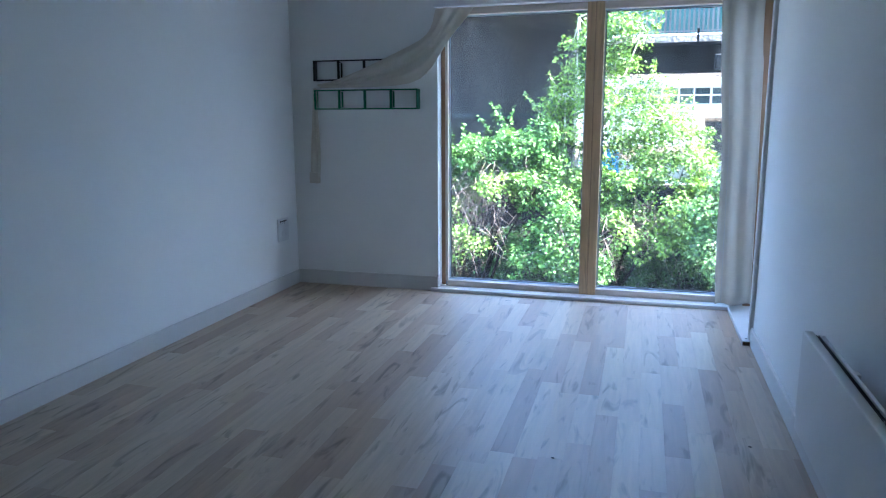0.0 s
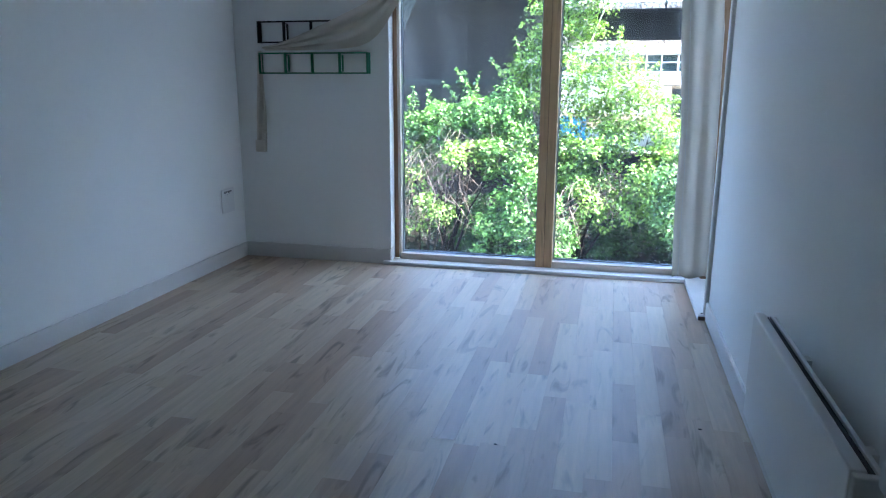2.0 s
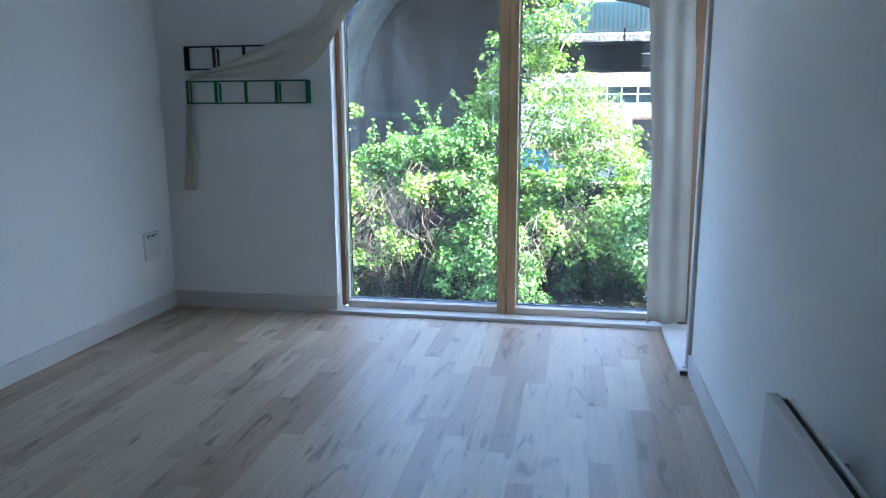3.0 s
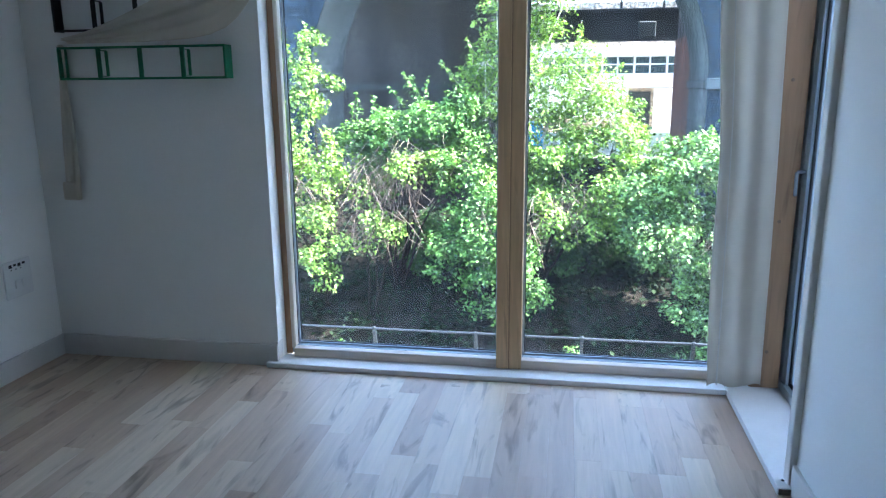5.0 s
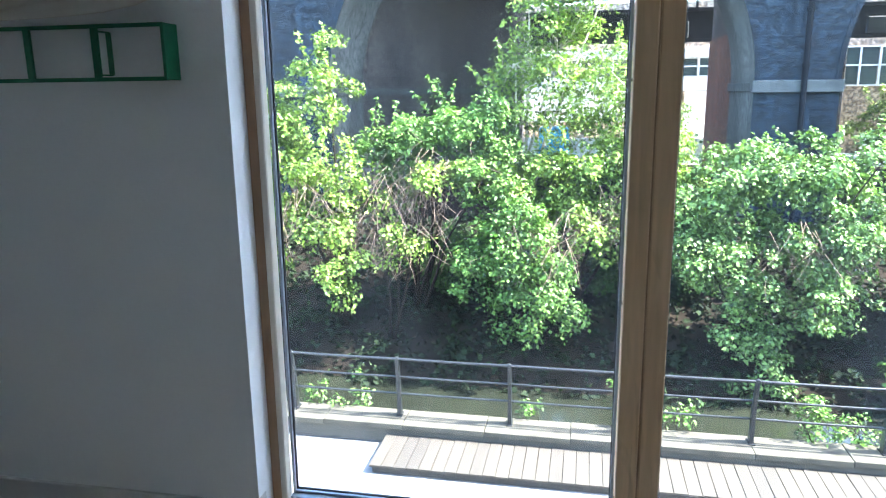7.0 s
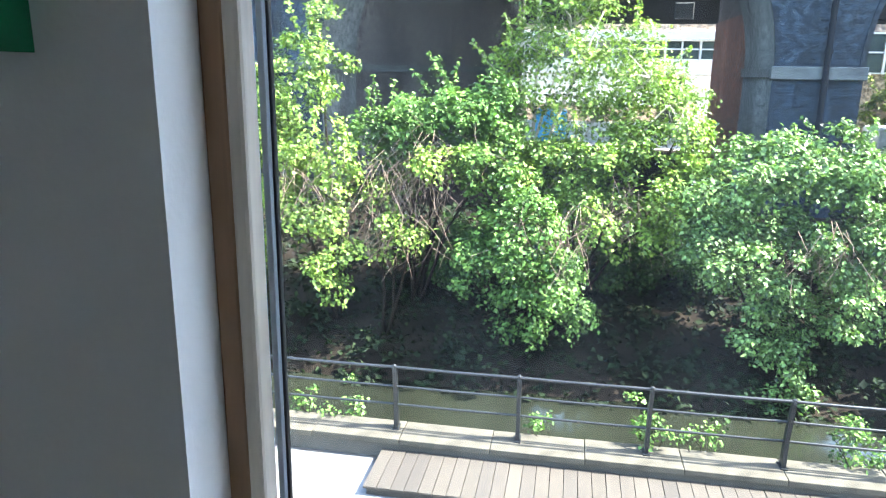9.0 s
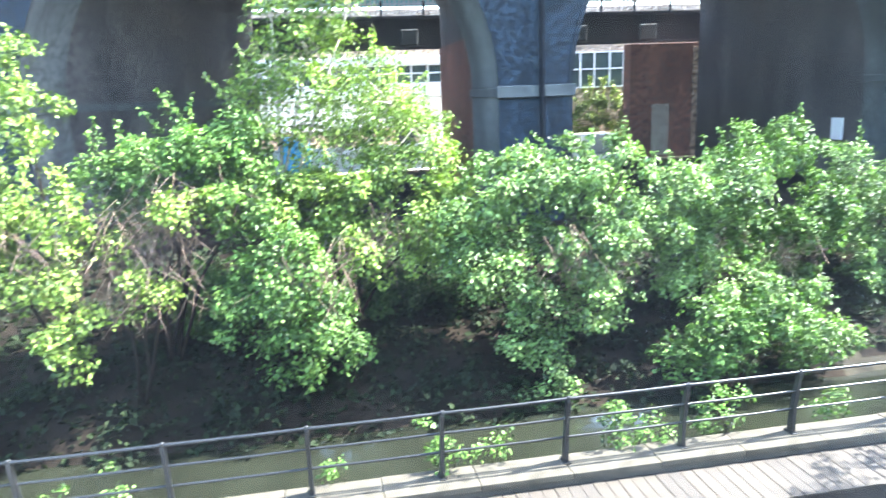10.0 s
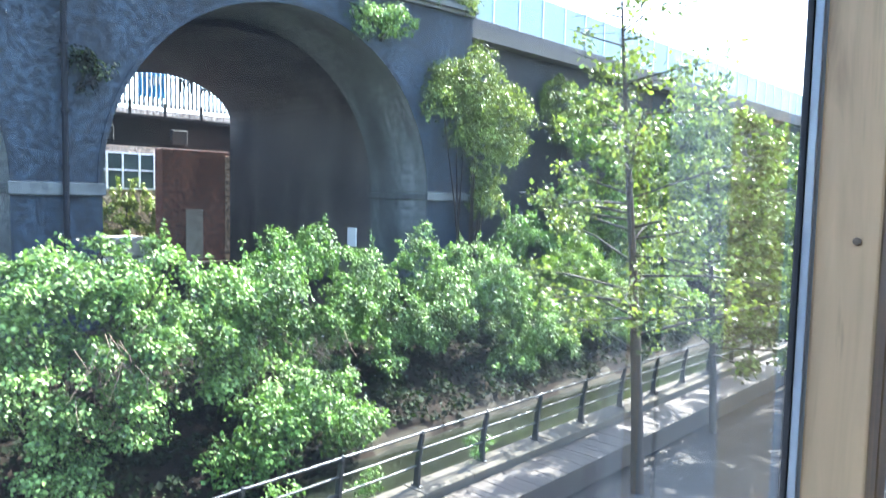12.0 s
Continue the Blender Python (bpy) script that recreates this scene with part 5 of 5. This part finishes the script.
def swept_curtain():
    """The curtain pulled aside: from the window head down over the racks."""
    c = holder("curtain", (-0.95, 5.10, 2.1), "cream cotton curtain swept aside and tucked over the wall racks", "curtain")
    # each station: upper edge and lower edge of the cloth
    st = [((-1.02, 5.15, 2.125), (-0.72, 5.16, 2.125)), ((-1.03, 5.13, 2.02), (-0.80, 5.14, 2.02)), ((-1.06, 5.11, 1.94), (-0.90, 5.12, 1.91)),
          ((-1.13, 5.09, 1.885), (-0.985, 5.095, 1.76)), ((-1.25, 5.075, 1.83), (-1.055, 5.075, 1.65)), ((-1.40, 5.07, 1.765), (-1.17, 5.065, 1.578)),
          ((-1.56, 5.07, 1.70), (-1.40, 5.07, 1.565)), ((-1.72, 5.075, 1.64), (-1.60, 5.08, 1.562)), ((-1.86, 5.09, 1.60), (-1.80, 5.10, 1.565)), ((-1.97, 5.12, 1.59), (-1.95, 5.13, 1.565))]
    rows = []
    for i, (a, b) in enumerate(st):
        a, b = Vector(a), Vector(b)
        row = []
        for k in range(17):
            q = k / 16
            p = a.lerp(b, q)
            amp = 0.018 * math.sin(math.pi * min(1, q * 1.2))
            p.y += amp * math.sin(q * 17 + 0.5 * i) - 0.012 * math.sin(q * 6.3)
            row.append(p)
        rows.append(row)
    main = sheet("cloth", rows, FABRIC, None, 0.003)
    sub = main.modifiers.new("smooth", "SUBSURF")
    sub.levels = sub.render_levels = 1
    under(main, c)
    tail = []
    for i in range(12):
        q = i / 11
        z = 1.56 - 0.73 * q
        w = 0.030 + 0.055 * min(1, q * 1.7) * (1 if q < 0.85 else 0.95)
        x = -2.0 - 0.035 * q
        tail.append([Vector((x - w * 0.35 + w * k / 8, 5.145 + 0.014 * math.sin(k * 1.4 + q * 2), z - 0.004 * math.sin(k))) for k in range(9)])
    under(sheet("tail", tail, FABRIC, None, 0.004), c)
    under(boxes("hem", FABRIC, [(-2.064, -1.985, 5.128, 5.160, 0.825, 0.915)], bevel=0.008), c)
    return c


swept_curtain()


def hanging_curtain():
    c = holder("curtain", (1.16, 5.17, 0.04), "cream cotton curtain hanging straight in the window corner", "curtain")
    rows = []
    for i in range(26):
        q = i / 25
        z = 0.042 + (2.11 - 0.042) * q
        row = []
        for k in range(41):
            s = k / 40
            left = 1.020 - 0.080 * q + 0.022 * math.exp(-((q - 0.5) / 0.2) ** 2)
            right = 1.254 - 0.036 * q
            x = left + (right - left) * s
            y = 5.165 + 0.013 * math.sin(s * 14 + 0.6 * math.sin(q * 3)) * (0.6 + 0.4 * q) - 0.03 * (1 - s) + 0.012 * math.sin(q * 5 + s * 3)
            row.append(Vector((x, y, z + (0.012 * math.sin(s * 9) if i == 0 else 0))))
        rows.append(row)
    under(sheet("cloth", rows, FABRIC, None, 0.003), c)
    bm = bmesh.new()
    tube(bm, [(1.055, 5.112, 0.06), (1.045, 5.108, 0.7), (1.035, 5.108, 1.2), (0.99, 5.11, 2.08)], [0.003, 0.002, 0.002, 0.002], 6)
    under(finish("pull_cord", bm, TRIM), c)
    return c


hanging_curtain()
tagged(boxes("curtain_track", PLASTIC, [(-1.03, 1.23, 5.14, 5.175, 2.128, 2.145)], bevel=0.003), "slim white curtain track at the window head", "curtain track")


def radiator():
    r = holder("radiator", (1.1, 2.07, 0.27), "low white enamelled convector panel fixed to the wall", "radiator")
    y0, y1, z0, z1 = 1.56, 2.55, 0.262, 0.62
    under(boxes("front_panel", ENAMEL, [(1.0440, 1.0780, y0, y1, z0, z1)], bevel=0.006), r)
    under(boxes("back_panel", ENAMEL, [(1.1020, 1.1140, y0 + 0.01, y1 - 0.004, z0 + 0.02, z1 - 0.012)], bevel=0.003), r)
    under(boxes("grille", DARK, [(1.0780, 1.1020, y0 + 0.012, y1 - 0.002, z0 + 0.03, z1 - 0.03)]), r)
    under(boxes("fins", BLACK_M, [(1.0865, 1.0885, y0 + 0.014, y1 - 0.004, z1 - 0.03, z1 - 0.012), (1.0935, 1.0955, y0 + 0.014, y1 - 0.004, z1 - 0.03, z1 - 0.012)]), r)
    under(boxes("end_cap", ENAMEL, [(1.0460, 1.1210, y0 - 0.02, y0, z0 + 0.01, z1 - 0.004)], bevel=0.004), r)
    under(boxes("wall_bracket", ENAMEL, [(1.1140, XR, y, y + 0.04, 0.33, 0.56) for y in (1.75, 2.3)]), r)
    under(boxes("valve", PLASTIC, [(1.0860, XR, y0 - 0.10, y0 - 0.02, 0.60, 0.66)], bevel=0.01), r)
    return r


radiator()


def wall_socket():
    s = holder("wall_socket", (XL, 4.93, 0.38), "white plastic double wall plate with dark printed marks", "socket")
    under(boxes("plate", PLASTIC, [(XL, XL + 0.012, 4.845, 5.015, 0.385, 0.565)], bevel=0.004), s)
    under(boxes("rocker", PLASTIC, [(XL + 0.012, XL + 0.016, y, y + 0.03, 0.43, 0.47) for y in (4.90, 4.945)], bevel=0.0015), s)
    under(boxes("mark", DARK, [(XL + 0.012, XL + 0.0135, 4.875 + 0.028 * k, 4.893 + 0.028 * k, 0.533 + 0.006 * (k % 2), 0.549) for k in range(4)]
                + [(XL + 0.012, XL + 0.0132, 4.885 + 0.03 * k, 4.89 + 0.03 * k, 0.52, 0.526) for k in range(3)]), s)


wall_socket()
bm = bmesh.new()
for x, y in ((0.20, 2.62), (0.97, 2.93)):
    bmesh.ops.create_icosphere(bm, subdivisions=1, radius=0.006, matrix=Matrix.LocRotScale((x, y, 0.003), None, (1.4, 0.8, 0.5)))
tagged(finish("floor_crumbs", bm, DARK), "small dark crumbs lying on the floor", "crumbs", kind="stuff")


# ---- coping slabs, deck boards and floor strips ----
def share(first, places, parent):
    for m in places:
        c = first.copy()
        scene.collection.objects.link(c)
        c.matrix_basis = m


bm = bmesh.new()
put_box(bm, 0.004, 1.401, -0.33, 0.27, -0.10, 0.0, bevel=0.012)
slab = finish("slab", bm, COPING, quay)
slab.matrix_basis = pose(-1.557 - 1.405 * 8, 14.38, -4.135)
share(slab, [pose(-1.557 + 1.405 * (k - 8), 14.38, -4.135 - 0.004 * (k % 3)) for k in range(1, 36)], quay)

deck = tagged(boxes("deck", DECK_SIDE, [(-3.2, 34, 13.10, 13.16, -4.9, -4.38), (-3.2, 34, 13.95, 14.01, -4.9, -4.38), (-3.2, -3.14, 13.16, 13.95, -4.9, -4.38)]),
              "raised weathered timber boardwalk beside the quay", "deck", kind="structure")
bm = bmesh.new()
put_box(bm, 0.0, 0.192, -0.52, 0.52, -0.035, 0.0, bevel=0.006)
board = finish("board", bm, DECKING, deck)
board.matrix_basis = pose(-3.24, 13.57, -4.345)
share(board, [pose(-3.24 + 0.2 * k, 13.57, -4.345 + 0.003 * math.sin(k * 2.3), 0, 0, 0.25 * math.sin(k * 1.7)) for k in range(1, 170)], deck)

random.seed(4)
STRIP = 0.098
lengths = (0.55, 0.70, 0.85, 1.0)
protos = {}
for L in lengths:
    bm = bmesh.new()
    put_box(bm, 0.0001, STRIP - 0.0001, 0.0001, L - 0.0001, -0.008, 0.0, bevel=0.0002)
    me = bpy.data.meshes.new("strip")
    bmesh.ops.recalc_face_normals(bm, faces=bm.faces[:])
    bm.to_mesh(me)
    bm.free()
    me.materials.append(LAMINATE)
    protos[L] = me
col = 0
x = XL + 0.004
rest = bmesh.new()
while x < XR - 0.02:
    y = 1.25 - random.uniform(0, 0.6)
    put_box(rest, x, min(x + STRIP - 0.0006, XR), YB, y - 0.0006, -0.008, 0.0)
    while y < YW - 0.01:
        L = random.choice(lengths)
        ob = new("strip", protos[L])
        ob.parent = floor
        ob.location = (x, y, 0)
        if y + L > YW + 0.05:
            ob.scale = (1, (YW + 0.05 - y) / L, 1)
        y += L
    x += STRIP
tagged(finish("strips", rest, LAMINATE, floor), kind="stuff")
